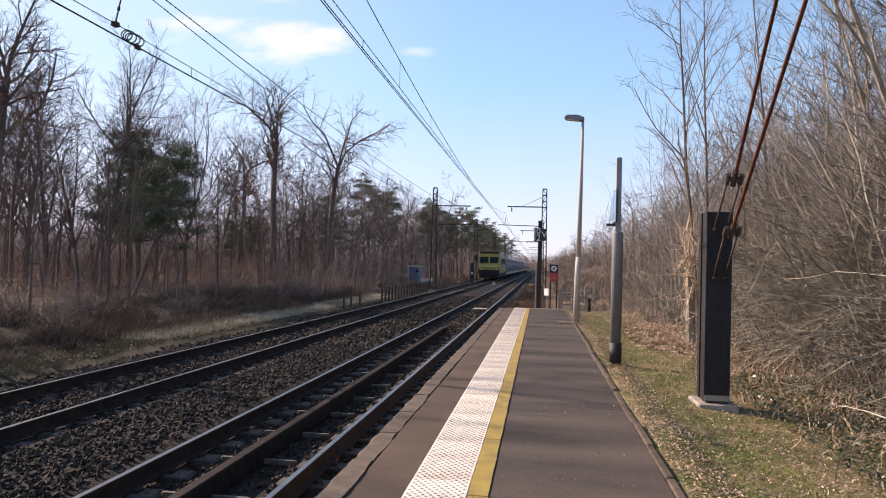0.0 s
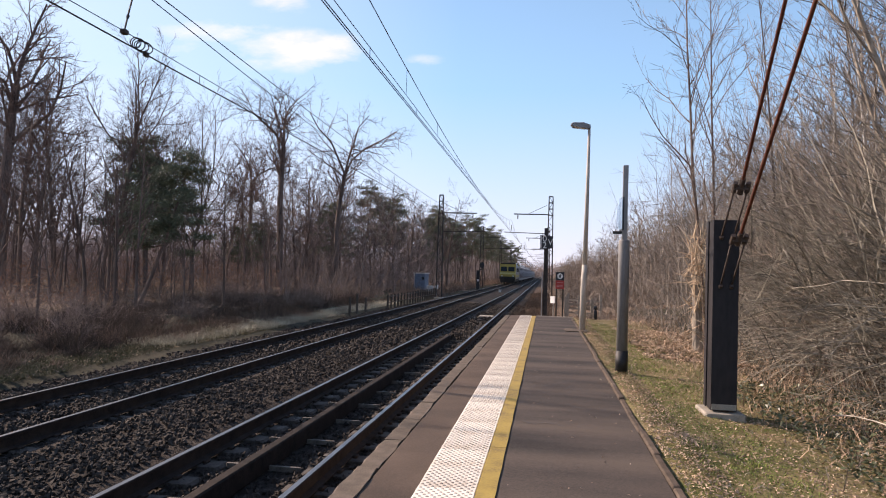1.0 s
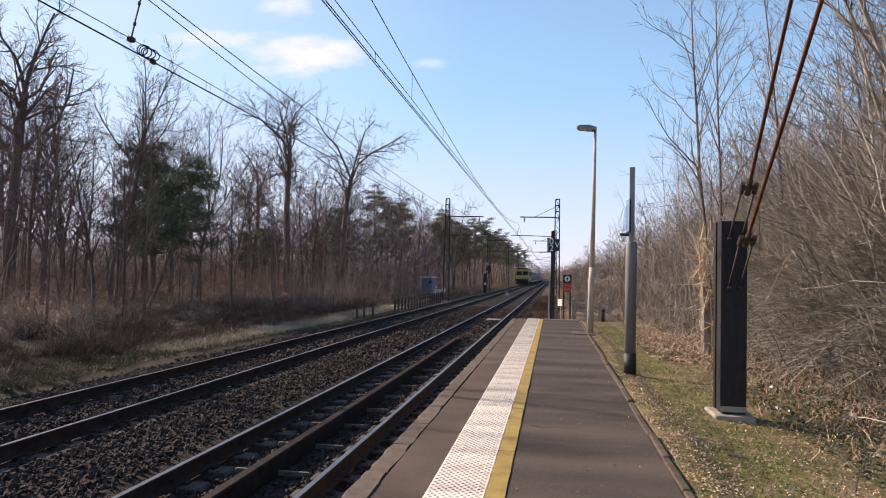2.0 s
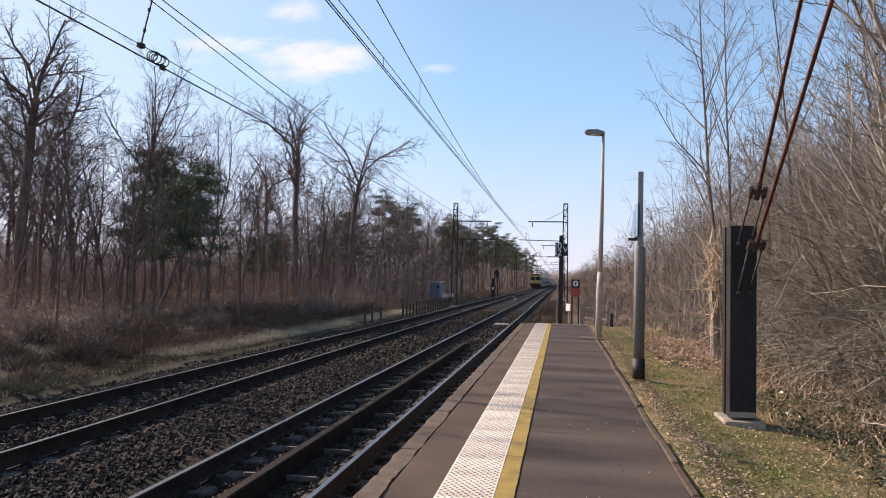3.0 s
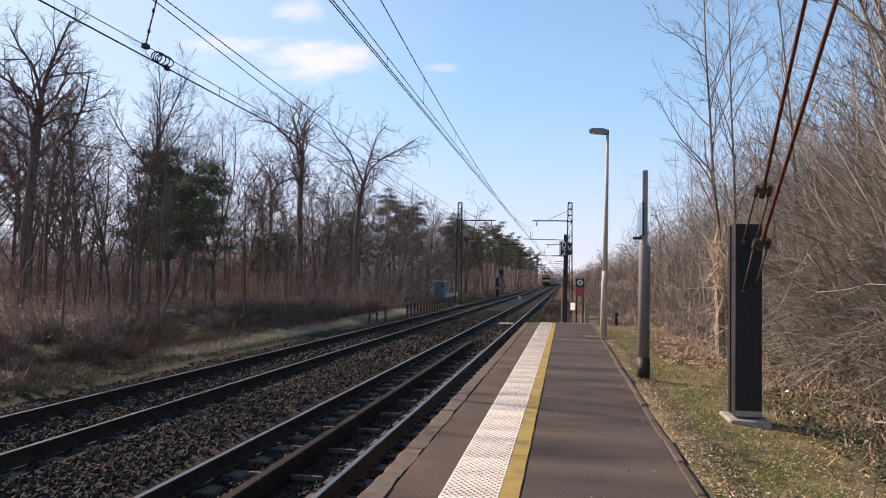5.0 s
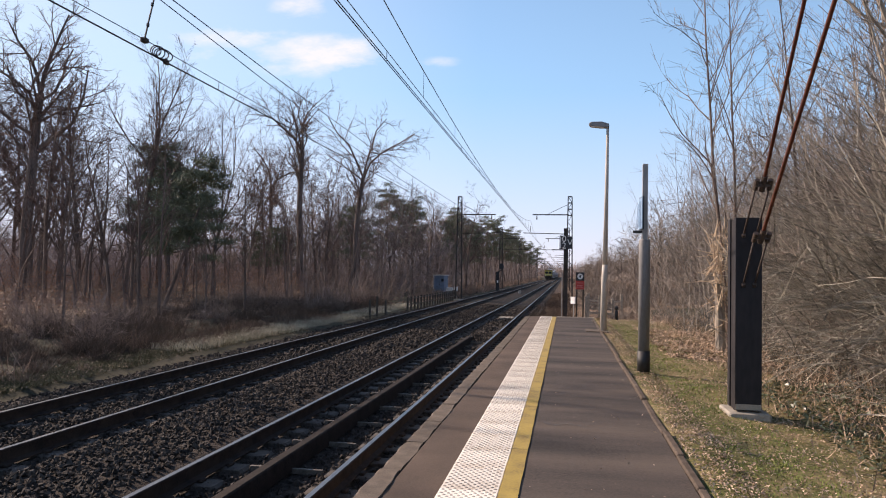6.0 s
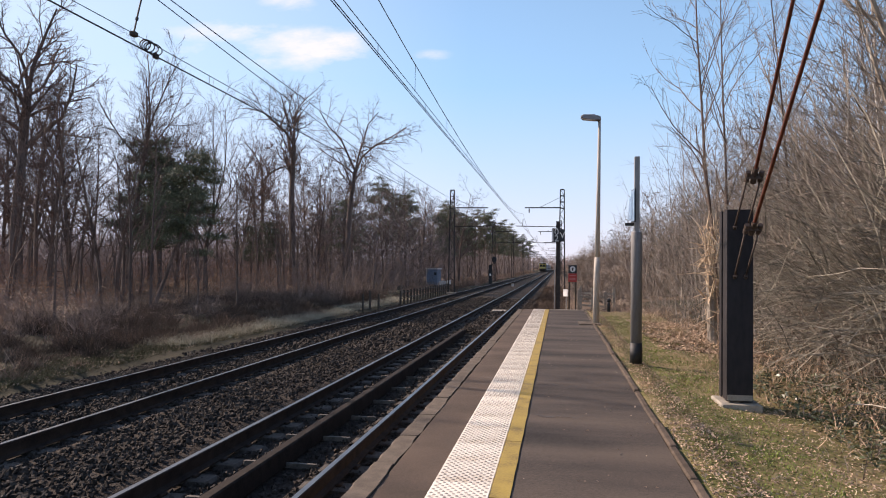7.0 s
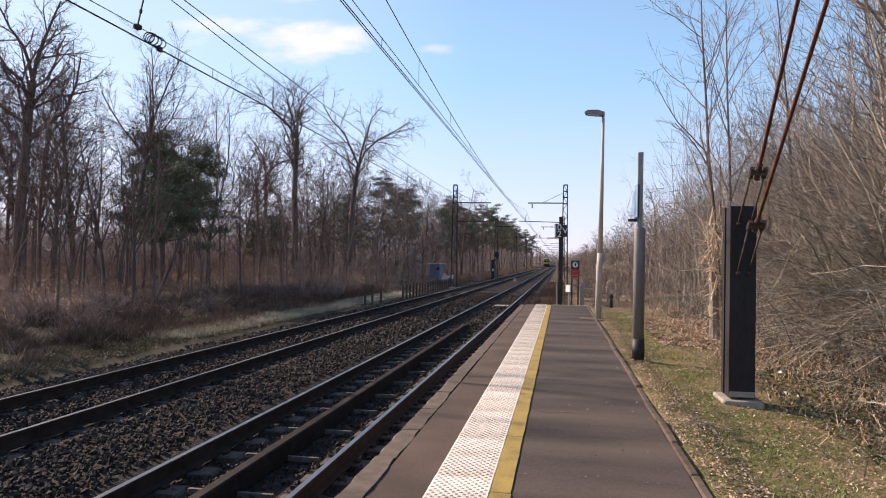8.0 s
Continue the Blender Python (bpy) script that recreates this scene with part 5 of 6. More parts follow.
def wands(name, label, mat, n, box, length, radius, flow, rng, spread=0.3, bend=(0, 0, 0), kids=4, twigs=3, near=1.0, low=0.15, edge=None, wobble=0.10, lift=0.0):
    """Whippy saplings and canes in one tangle: curved stems from the ground, side shoots and twigs."""
    x0, x1, y0, y1 = box
    x, y = rng.uniform(x0, x1, n), y0 + (y1 - y0) * rng.uniform(0, 1, n) ** near
    z = np.array([ground_height(a, b) for a, b in zip(x, y)]) - 0.05 + lift * rng.uniform(0, 1, n)
    way = np.array(flow) + rng.normal(size=(n, 3)) * spread
    way /= np.linalg.norm(way, axis=1)[:, None]
    ln = rng.uniform(length[0], length[1], n)
    rad = radius[0] + (radius[1] - radius[0]) * rng.uniform(0, 1, n) ** 2
    stems = wander_paths(rng, np.stack([x, y, z], 1), way, ln, 8, wobble, bend)
    if edge is not None:
        keep = stems[:, :, 0].min(1) > edge
        stems, ln, rad = stems[keep], ln[keep], rad[keep]
    out = [tube_field(stems, rad, rad * 0.3)]

    def shoots(paths, lens, rads, each, share, steps, turn, floor):
        k = len(paths)
        m = paths.shape[1] - 1
        which = np.repeat(np.arange(k), each)
        u = rng.uniform(floor, 0.98, len(which)) * m
        i = u.astype(int)
        a, b = paths[which, i], paths[which, i + 1]
        d = b - a
        start = a + d * (u - i)[:, None]
        d = d / (np.linalg.norm(d, axis=1)[:, None] + 1e-9) + rng.normal(size=d.shape) * turn
        d /= np.linalg.norm(d, axis=1)[:, None]
        l2 = lens[which] * share * rng.uniform(0.4, 1.2, len(which)) * (1.15 - 0.6 * u / m)
        r2 = np.maximum(rads[which] * 0.45 * (1.1 - 0.6 * u / m), 0.0022)
        return wander_paths(rng, start, d, l2, steps, wobble * 1.2, np.array(bend) * 0.6 + np.array((0, 0, 0.03))), l2, r2

    p2, l2, r2 = shoots(stems, ln, rad, kids, 0.34, 4, 0.5, low)
    out.append(tube_field(p2, r2, r2 * 0.45))
    if twigs:
        p3, l3, r3 = shoots(p2, l2, r2, twigs, 0.5, 1, 0.5, 0.1)
        out.append(spike_field(p3[:, 0], p3[:, 1], np.maximum(r3, radius[0] * 0.45)))
    vs, fs, k = [], [], 0
    for v, f in out:
        vs.append(v)
        fs += (f + k).tolist()
        k += len(v)
    me = bpy.data.meshes.new(name)
    me.from_pydata(np.concatenate(vs).tolist(), [], fs)
    me.materials.append(mat)
    me.update()
    return tagged(new(name, me), label, "scrub", kind="stuff")


def gz(x, y):
    return ground_height(x, y)


def plant(template, spots):
    """Sets a template and its copies at (x, y, turn, scale)."""
    for i, (x, y, turn, s) in enumerate(spots):
        m = pose(x, y, gz(x, y) - 0.05, 0, 0, turn)
        if i == 0:
            template.matrix_world = m
            template.scale = (s, s, s)
        else:
            ob = copy_thing(template, m)
            ob.scale = (s, s, s)


def woods():
    rng = random.Random(21)
    grey = "bare grey-brown woodland tree with fine twigs in early spring"
    slim = "slender bare woodland tree with upright twigs"
    oaks = [bare_tree(11 + i, 15.0, 0.26, OAK, M_BARK, M_CROWN_BACKLIT, "tall bare oak with a spreading twisted crown") for i in range(2)]
    mids = [bare_tree(31 + i, 12.5, 0.15, SLIM, M_BARK, M_CROWN_BACKLIT, slim) for i in range(3)]
    poles = [bare_tree(51 + i, 8.0, 0.07, POLEWOOD, M_BARK, M_CROWN_BACKLIT, "thin bare sapling at the wood's edge") for i in range(2)]
    fars = [bare_tree(71 + i, 11.0, 0.15, FARTREE, M_BARK, M_TWIG_HAZED, grey) for i in range(3)]
    pines = [pine(91, 9.0, 0.13, 0.36, 3.1, "dark green scots pine among bare trees"), pine(92, 12.0, 0.17, 0.45, 3.2, "tall dark green pine at the wood's edge")]
    twisted = dict(wander=0.25, angle=48, ratio=(0.5, 0.58, 0.62, 0.64), kids=(8, 8, 6, 5), lift=0.08, bare=0.3, depth=4, tip=0.0075, fine=False)
    rising = dict(twisted, wander=0.15, angle=38, lift=0.08)
    big = forked_tree(401, 16.5, 0.34, 11.5, [(0.62, -0.9, 5.0, 0.35), (0.70, 0.95, 6.2, 0.42), (0.78, -0.7, 4.5, 0.35), (0.85, 0.8, 4.6, 0.32), (0.90, -0.3, 4.8, 0.40), (0.96, 0.5, 4.5, 0.36), (1.0, 0.05, 5.0, 0.5), (1.0, -0.5, 4.5, 0.42)], twisted, "tall bare oak with a broad dark crown above the saplings", 0.03)
    plant(big, [(-30.6, 36, 0, 1.06), (-47, 52, 80, 1.0)])
    crowded = forked_tree(402, 17.6, 0.30, 12.2, [(0.72, -0.6, 4.4, 0.36), (0.80, 0.7, 4.2, 0.34), (0.88, -0.5, 5.2, 0.42), (0.94, 0.55, 5.0, 0.40), (1.0, -0.25, 5.6, 0.52), (1.0, 0.22, 5.4, 0.50), (1.0, 0.7, 4.6, 0.36)], twisted, "tall bare oak with a twisted crown of rising limbs", 0.02)
    plant(crowded, [(-23.4, 60, 0, 1.05), (-33, 74, 140, 0.92)])
    spreading = forked_tree(403, 17.0, 0.27, 10.6, [(0.80, -0.9, 3.6, 0.30), (0.92, 0.95, 3.8, 0.34), (1.0, -0.35, 6.2, 0.50), (1.0, 0.10, 5.8, 0.46), (1.0, 0.62, 6.6, 0.50), (0.97, -0.9, 4.2, 0.34)], twisted, "bare oak forking into a wide flat-topped crown", -0.05)
    plant(spreading, [(-19.4, 64, 0, 1.08), (-38, 66, 210, 0.95)])
    split = forked_tree(404, 15.6, 0.17, 10.4, [(0.45, 0.7, 3.6, 0.34), (0.55, -0.8, 3.6, 0.34), (0.66, 0.65, 4.2, 0.40), (0.78, -0.75, 5.2, 0.46), (0.86, 0.6, 4.6, 0.40), (0.93, -0.4, 4.2, 0.40), (1.0, 0.12, 5.0, 0.52), (1.0, -0.12, 4.6, 0.45)], rising, "straight bare tree with a long limb forking off high up")
    plant(split, [(-26.2, 40, 0, 1.0), (-30.6, 40.5, 170, 0.86), (-36.5, 44, 60, 0.95), (-26.6, 60, 250, 0.78)])
    fan = forked_tree(405, 13.0, 0.15, 5.5, [(0.5, -0.5, 5.6, 0.42), (0.6, 0.55, 6.0, 0.44), (0.75, -0.35, 6.6, 0.46), (0.85, 0.4, 6.8, 0.46), (1.0, -0.15, 7.4, 0.5), (1.0, 0.18, 7.2, 0.5), (1.0, 0.5, 6.2, 0.4)], rising, "fan-shaped bare tree with many fine upright branches")
    plant(fan, [(-23.8, 45, 0, 1.0), (-28.8, 47, 100, 0.95), (-33.5, 41.0, 220, 0.9)])
    # x, y, turn, scale
    plant(oaks[0], [(-27, 80, 200, 1.05), (-48, 56, 310, 1.1)])
    plant(oaks[1], [(-33, 95, 60, 1.0), (-42, 44, 250, 1.1), (8.7, 14.0, 40, 0.85)])
    # last spot here and in the next row: unseen trees added to shade the platform
    plant(mids[0], [(-27.6, 48, 120, 0.95), (-21.3, 53, 200, 0.72), (-12.6, 90, 60, 1.05), (-38, 50, 90, 1.0), (-24.2, 30.6, 15, 0.85), (-17.0, 14.0, 100, 1.0)])
    plant(mids[1], [(-31.8, 42, 40, 0.9), (-18.0, 58, 220, 0.75), (-15.5, 88, 0, 0.95), (-35, 62, 30, 1.0), (-20.9, 29.8, 60, 0.72), (-18, 9.0, 10, 1.05)])
    plant(mids[2], [(-34.6, 37, 70, 1.0), (-26, 55, 10, 0.9), (-14.3, 98, 100, 0.8), (-25.5, 70, 240, 1.0), (-21.6, 32.0, 20, 0.7), (-26.5, 32.5, 300, 0.85)])
    plant(pines[0], [(-25.9, 43.0, 140, 1.12), (-24.4, 40.5, 20, 0.98), (-22.5, 72, 200, 1.0), (-16.0, 100, 40, 1.1), (-14.5, 115, 90, 1.15), (-30, 66, 10, 0.62), (-27, 64, 75, 0.66), (-28.6, 70, 30, 0.7)])
    plant(pines[1], [(-20.5, 86, 200, 0.95), (-17.5, 110, 90, 1.0), (-15, 132, 10, 1.0), (-13.8, 150, 150, 1.0), (-19, 124, 300, 1.0), (-14, 172, 60, 1.0), (-13.5, 195, 10, 1.0), (-22, 104, 80, 1.0), (-21.5, 98, 15, 1.05), (-13.5, 218, 35, 1.05), (-18.5, 145, 35, 1.1), (-24, 92, 100, 1.1), (-14.6, 106, 20, 0.95), (-13.9, 127, 200, 1.05), (-15.6, 141, 80, 1.1), (-13.5, 161, 310, 1.05), (-14.7, 183, 150, 1.1), (-13.7, 207, 40, 1.1), (-14.0, 233, 260, 1.15), (-13.5, 257, 100, 1.15), (-14.5, 287, 10, 1.2), (-13.3, 312, 220, 1.2)])
    haze = bare_tree(81, 12.0, 0.13, dict(FARTREE, tip=0.011, bare=0.3), M_BARK, M_CROWN_BACKLIT, "upright bare tree in the middle of the wood")
    plant(haze, [(-20.8, 70, 0, 0.95), (-17.0, 68, 90, 0.85), (-24.5, 74, 200, 1.0), (-18.8, 76, 300, 1.0), (-15.6, 72, 40, 0.8), (-29.5, 58, 160, 0.8), (-31.0, 50, 20, 1.0), (-34.5, 48, 250, 1.0), (-18.4, 83, 70, 0.95), (-13.5, 96, 130, 0.85), (-13.1, 113, 10, 0.9), (-14.7, 121, 240, 1.0), (-13.3, 137, 60, 0.95), (-14.1, 157, 300, 1.0), (-13.4, 179, 190, 1.0), (-13.7, 201, 80, 1.05), (-14.1, 241, 20, 1.1)])
    edge_pine = pine(93, 8.6, 0.12, 0.40, 3.0, "leaning green scots pine in front of the bare wood", 4, 0.42)
    plant(edge_pine, [(-19.0, 31.0, 0, 0.88)])
    bent = [bare_tree(301 + i, 7.5, 0.10, dict(POLEWOOD, wander=0.2, bare=0.45, angle=46), M_BARK, M_CROWN_BACKLIT, "crooked dark woodland tree with a bent trunk", lean=(0.25 - 0.3 * i, 0)) for i in range(2)]
    plant(bent[0], [(-20.4, 30.6, 0, 1.0), (-24.6, 33.0, 130, 0.9), (-26.0, 30.0, 70, 1.0), (-20.0, 49.0, 220, 0.9), (-32.5, 39.5, 160, 1.1)])
    plant(bent[1], [(-19.9, 30.9, 20, 1.05), (-23.0, 36.0, 200, 0.9), (-24.8, 29.0, 300, 0.95), (-18.2, 55.0, 40, 0.8), (-31.0, 36.5, 250, 1.0)])
    for tmpl, count, band in ((poles[0], 22, (14.5, 28)), (poles[1], 22, (14.0, 30))):
        spots = []
        for i in range(count):
            y = rng.uniform(14, 90)
            x = -rng.uniform(*band)
            spots.append((x - max(0, 30 - y) * 0.12, y, rng.uniform(0, 360), rng.uniform(0.5, 1.05)))
        plant(tmpl, spots)
    for k, tmpl in enumerate(fars):
        spots = []
        for i in range(20):
            y = 34 + 400 * rng.random() ** 1.6
            x = -(25 + rng.uniform(0, 24)) if y < 75 else -(13.0 + abs(rng.gauss(0, 12)))
            spots.append((x, y, rng.uniform(0, 360), rng.uniform(0.75, 1.1)))
        for i in range(8):
            y = 66 + 150 * rng.random() ** 1.3
            spots.append((-(14.5 + rng.uniform(0, 14)), y, rng.uniform(0, 360), rng.uniform(0.85, 1.15)))
        plant(tmpl, spots)


def right_side():
    rng = random.Random(33)
    tan = "dense tan thicket shrub with tangled bare stems beside the platform"
    bushes = [thicket(201 + i, 4.8, 2.4, 92, ((M_BARK_TAN, M_TWIG_TAN), (M_BARK, M_TWIG_BROWN), (M_BARK_TAN, M_TWIG_BROWN))[i], tan, 6) for i in range(3)]
    tall = [bare_tree(221 + i, 9.5, 0.07, POLEWOOD, M_BARK_TAN, M_SAPLING, "thin pale bare tree in the thicket", stems=2) for i in range(2)]
    for k, tmpl in enumerate(bushes):
        spots = []
        for i in range(8):
            y = 8.0 + ((i + rng.random()) / 8) ** 1.2 * 52
            x = (5.4 if y < 10.5 else 4.7) + rng.uniform(0, 3.4) + (1.2 if 14 < y < 24 else 0) + (4.2 if y >= 24 else 0)
            spots.append((x, y, rng.uniform(0, 360), rng.uniform(0.75, 1.1)))
        plant(tmpl, spots)
    high = thicket(271, 8.0, 3.0, 84, (M_BARK, M_TWIG_BROWN), "tall dense thicket shrub with fine grey-brown twigs", 7)
    spots = []
    for i in range(9):
        y = 12.5 + 13 * rng.random() ** 1.2
        spots.append(((7.4 if y < 15 else 6.3) + rng.uniform(0, 4.5), y, rng.uniform(0, 360), rng.uniform(0.75, 1.1)))
    plant(high, spots)
    for k, tmpl in enumerate(tall):
        spots = []
        for i in range(22):
            y = 11 + 64 * rng.random() ** 1.4
            x = 6.8 + rng.uniform(0, 7) + (1.6 if y > 24 else 0)
            spots.append((x, y, rng.uniform(0, 360), rng.uniform(0.95, 1.3) if y < 24 else rng.uniform(0.6, 0.95)))
        plant(tmpl, spots)
    broken_trunk()
    airy = dict(wander=0.12, angle=36, ratio=(0.24, 0.55, 0.55, 0.6), kids=(20, 6, 4), lift=0.05, bare=0.30, depth=3, tip=0.0045, fine=True)
    b1 = bare_tree(241, 12.5, 0.055, airy, M_BARK, M_SAPLING, "slender pale birch with a leaning trunk", lean=(-0.10, 0.0))
    plant(b1, [(4.05, 18.6, 0, 1.0)])
    b2 = bare_tree(242, 12.5, 0.048, airy, M_BARK, M_SAPLING, "slender pale birch above the thicket", lean=(-0.03, 0.0))
    plant(b2, [(4.45, 19.6, 0, 1.0), (6.0, 20, 90, 1.0), (7.6, 17, 200, 1.0), (6.9, 14, 300, 0.9), (8.6, 21, 30, 1.0)])
    b3 = bare_tree(243, 7.0, 0.050, dict(airy, kids=(9, 4, 3)), M_BIRCH, M_SAPLING, "thin birch with flaking white bark among the canes", lean=(-0.12, 0.0))
    plant(b3, [(6.4, 15.0, 20, 1.1), (7.5, 15.6, 140, 1.15), (8.1, 14.6, 250, 1.1), (5.9, 16.0, 60, 1.0)])
    low = thicket(261, 2.0, 1.4, 34, (M_BARK, M_TWIG), "low brown bare shrub at the wood's edge", 5)
    spots = []
    for i in range(30):
        y = 13 + 45 * rng.random() ** 1.2
        spots.append((-rng.uniform(11.8, 18.5), y, rng.uniform(0, 360), rng.uniform(0.45, 1.0)))
    plant(low, spots)
    far = bare_tree(251, 9.0, 0.13, FARTREE, M_BARK, M_TWIG_BROWN, "bare grey-brown tree in the far wood edge")
    spots = []
    for i in range(58):
        y = 28 + 300 * rng.random() ** 1.7
        x = 7.0 + abs(rng.gauss(0, 6))
        spots.append((x, y, rng.uniform(0, 360), rng.uniform(0.5, 0.95)))
    plant(far, spots)


def blades(name, label, category, mat, spots, height, width, rng, lean=0.35, power=1.0):
    """Thin upright blades or stems, one joined mesh of growth that nobody could count."""
    xy = np.array(spots)
    n = len(xy)
    z = np.array([ground_height(a, b) for a, b in xy]) - 0.02
    b = np.concatenate([xy, z[:, None]], 1)
    h = height * (0.15 + rng.uniform(0.15, 1.0, (n, 1)) ** power)
    d = np.concatenate([rng.normal(size=(n, 2)) * lean, np.ones((n, 1))], 1)
    d /= np.linalg.norm(d, axis=1)[:, None]
    w = rng.normal(size=(n, 3)) * np.array((1, 1, 0.0))
    w /= np.linalg.norm(w, axis=1)[:, None]
    ww = width * rng.uniform(0.6, 1.3, (n, 1))
    m = b + d * h * 0.55 + rng.normal(size=(n, 3)) * h * 0.06
    e = b + d * h + np.concatenate([rng.normal(size=(n, 2)) * 0.25, np.full((n, 1), -0.12)], 1) * h
    vs = np.stack([b - w * ww, b + w * ww, m + w * ww * 0.7, m - w * ww * 0.7, e], 1).reshape(-1, 3)
    k = (np.arange(n) * 5)[:, None]
    fs = (k + np.array([[0, 1, 2, 3]])).tolist() + (k + np.array([[3, 2, 4]])).tolist()
    me = bpy.data.meshes.new(name)
    me.from_pydata(vs.tolist(), [], fs)
    me.materials.append(mat)
    me.update()
    return tagged(new(name, me), label, category, kind="stuff")


def sticks(name, label, mat, n, box, length, width, top, rng, up=0.8, near=1.0, slope=0.0, flow=None):
    """A haze of short crossing twigs that fills a wood; thinner towards the top."""
    x0, x1, y0, y1 = box
    x = rng.uniform(x0, x1, n)
    y = y0 + (y1 - y0) * rng.uniform(0, 1, n) ** near
    lump = np.array([0.62 + 0.55 * noise.noise((a * 0.16, b * 0.16, 3.0)) for a, b in zip(x, y)])
    z = np.array([ground_height(a, b) for a, b in zip(x, y)]) + top * lump * rng.uniform(0, 1, n) ** 1.35 + slope * np.abs(x)
    c = np.stack([x, y, z], 1)
    d = rng.normal(size=(n, 3)) * np.array((1, 1, 0.6)) + np.array((0, 0, up))
    if flow:
        d = rng.normal(size=(n, 3)) * 0.8 + np.array(flow)
    d /= np.linalg.norm(d, axis=1)[:, None]
    w = np.cross(d, rng.normal(size=(n, 3)))
    w /= np.linalg.norm(w, axis=1)[:, None]
    ln, ww = length * rng.uniform(0.4, 1.2, (n, 1)), width * rng.uniform(0.5, 1.3, (n, 1))
    vs = np.stack([c - w * ww, c + w * ww, c + d * ln], 1).reshape(-1, 3)
    return tagged(new(name, flat_mesh(name, vs, np.arange(n * 3).reshape(-1, 3), mat)), label, "scrub", kind="stuff")


def mounds(name, label, mat, count, box, size, rng, near=1.0, per=80, width=0.009):
    """Rounded tussocks of fine stems, each a dome of its own size."""
    x0, x1, y0, y1 = box
    cx, cy = rng.uniform(x0, x1, count), y0 + (y1 - y0) * rng.uniform(0, 1, count) ** near
    r = size * np.exp(rng.normal(size=count) * 0.4)
    base = np.stack([cx, cy, np.array([ground_height(a, b) for a, b in zip(cx, cy)]) - 0.05], 1)
    n = count * per
    b = np.repeat(base, per, 0) + rng.normal(size=(n, 3)) * np.repeat(r, per)[:, None] * np.array((0.28, 0.28, 0.0))
    d = rng.normal(size=(n, 3)) * np.array((0.75, 0.75, 0.3)) + np.array((0, 0, 0.8))
    d /= np.linalg.norm(d, axis=1)[:, None]
    d[:, 2] = np.abs(d[:, 2])
    ln = np.repeat(r, per)[:, None] * rng.uniform(0.5, 1.15, (n, 1))
    w = np.cross(d, rng.normal(size=(n, 3)))
    w /= np.linalg.norm(w, axis=1)[:, None]
    vs = np.stack([b - w * width, b + w * width, b + d * ln], 1).reshape(-1, 3)
    return tagged(new(name, flat_mesh(name, vs, np.arange(n * 3).reshape(-1, 3), mat)), label, "scrub", kind="stuff")


def broken_trunk():
    """A storm-broken trunk with pale torn wood."""
    rng = np.random.default_rng(9)
    x, y = 3.72, 18.0
    t = thing("broken_tree", "storm-broken tree trunk with pale torn splintered wood", "tree", (x, y, ground_height(x, y) - 0.05))
    a, b = Limbs(), Limbs()
    a.tube(np.array([(0, 0, -0.2), (-0.02, 0, 0.8), (-0.05, 0.02, 1.7)]), 0.13, 0.10, 9)
    for i in range(130):
        z = rng.uniform(1.0, 2.9)
        p = np.array((rng.normal() * 0.09 - 0.04, rng.normal() * 0.09, z))
        d = unit(np.array((rng.normal() * 0.45 - 0.1, rng.normal() * 0.45, rng.normal() * 0.9 + 0.3)))
        b.tube(np.array([p, p + d * rng.uniform(0.2, 0.75)]), rng.uniform(0.012, 0.03), 0.004, 4)
    for i in range(26):
        p = np.array((rng.normal() * 0.15, rng.normal() * 0.15, rng.uniform(0.3, 1.5)))
        d = unit(np.array((rng.normal(), rng.normal(), -rng.uniform(0.2, 1.0))))
        b.tube(np.array([p, p + d * rng.uniform(0.3, 0.9)]), 0.012, 0.004, 3)
    part("trunk", a.mesh("trunk", M_BARK_TAN), None, t)
    part("torn_wood", b.mesh("torn_wood", M_SPLINT), None, t, "pale torn wood fibres")


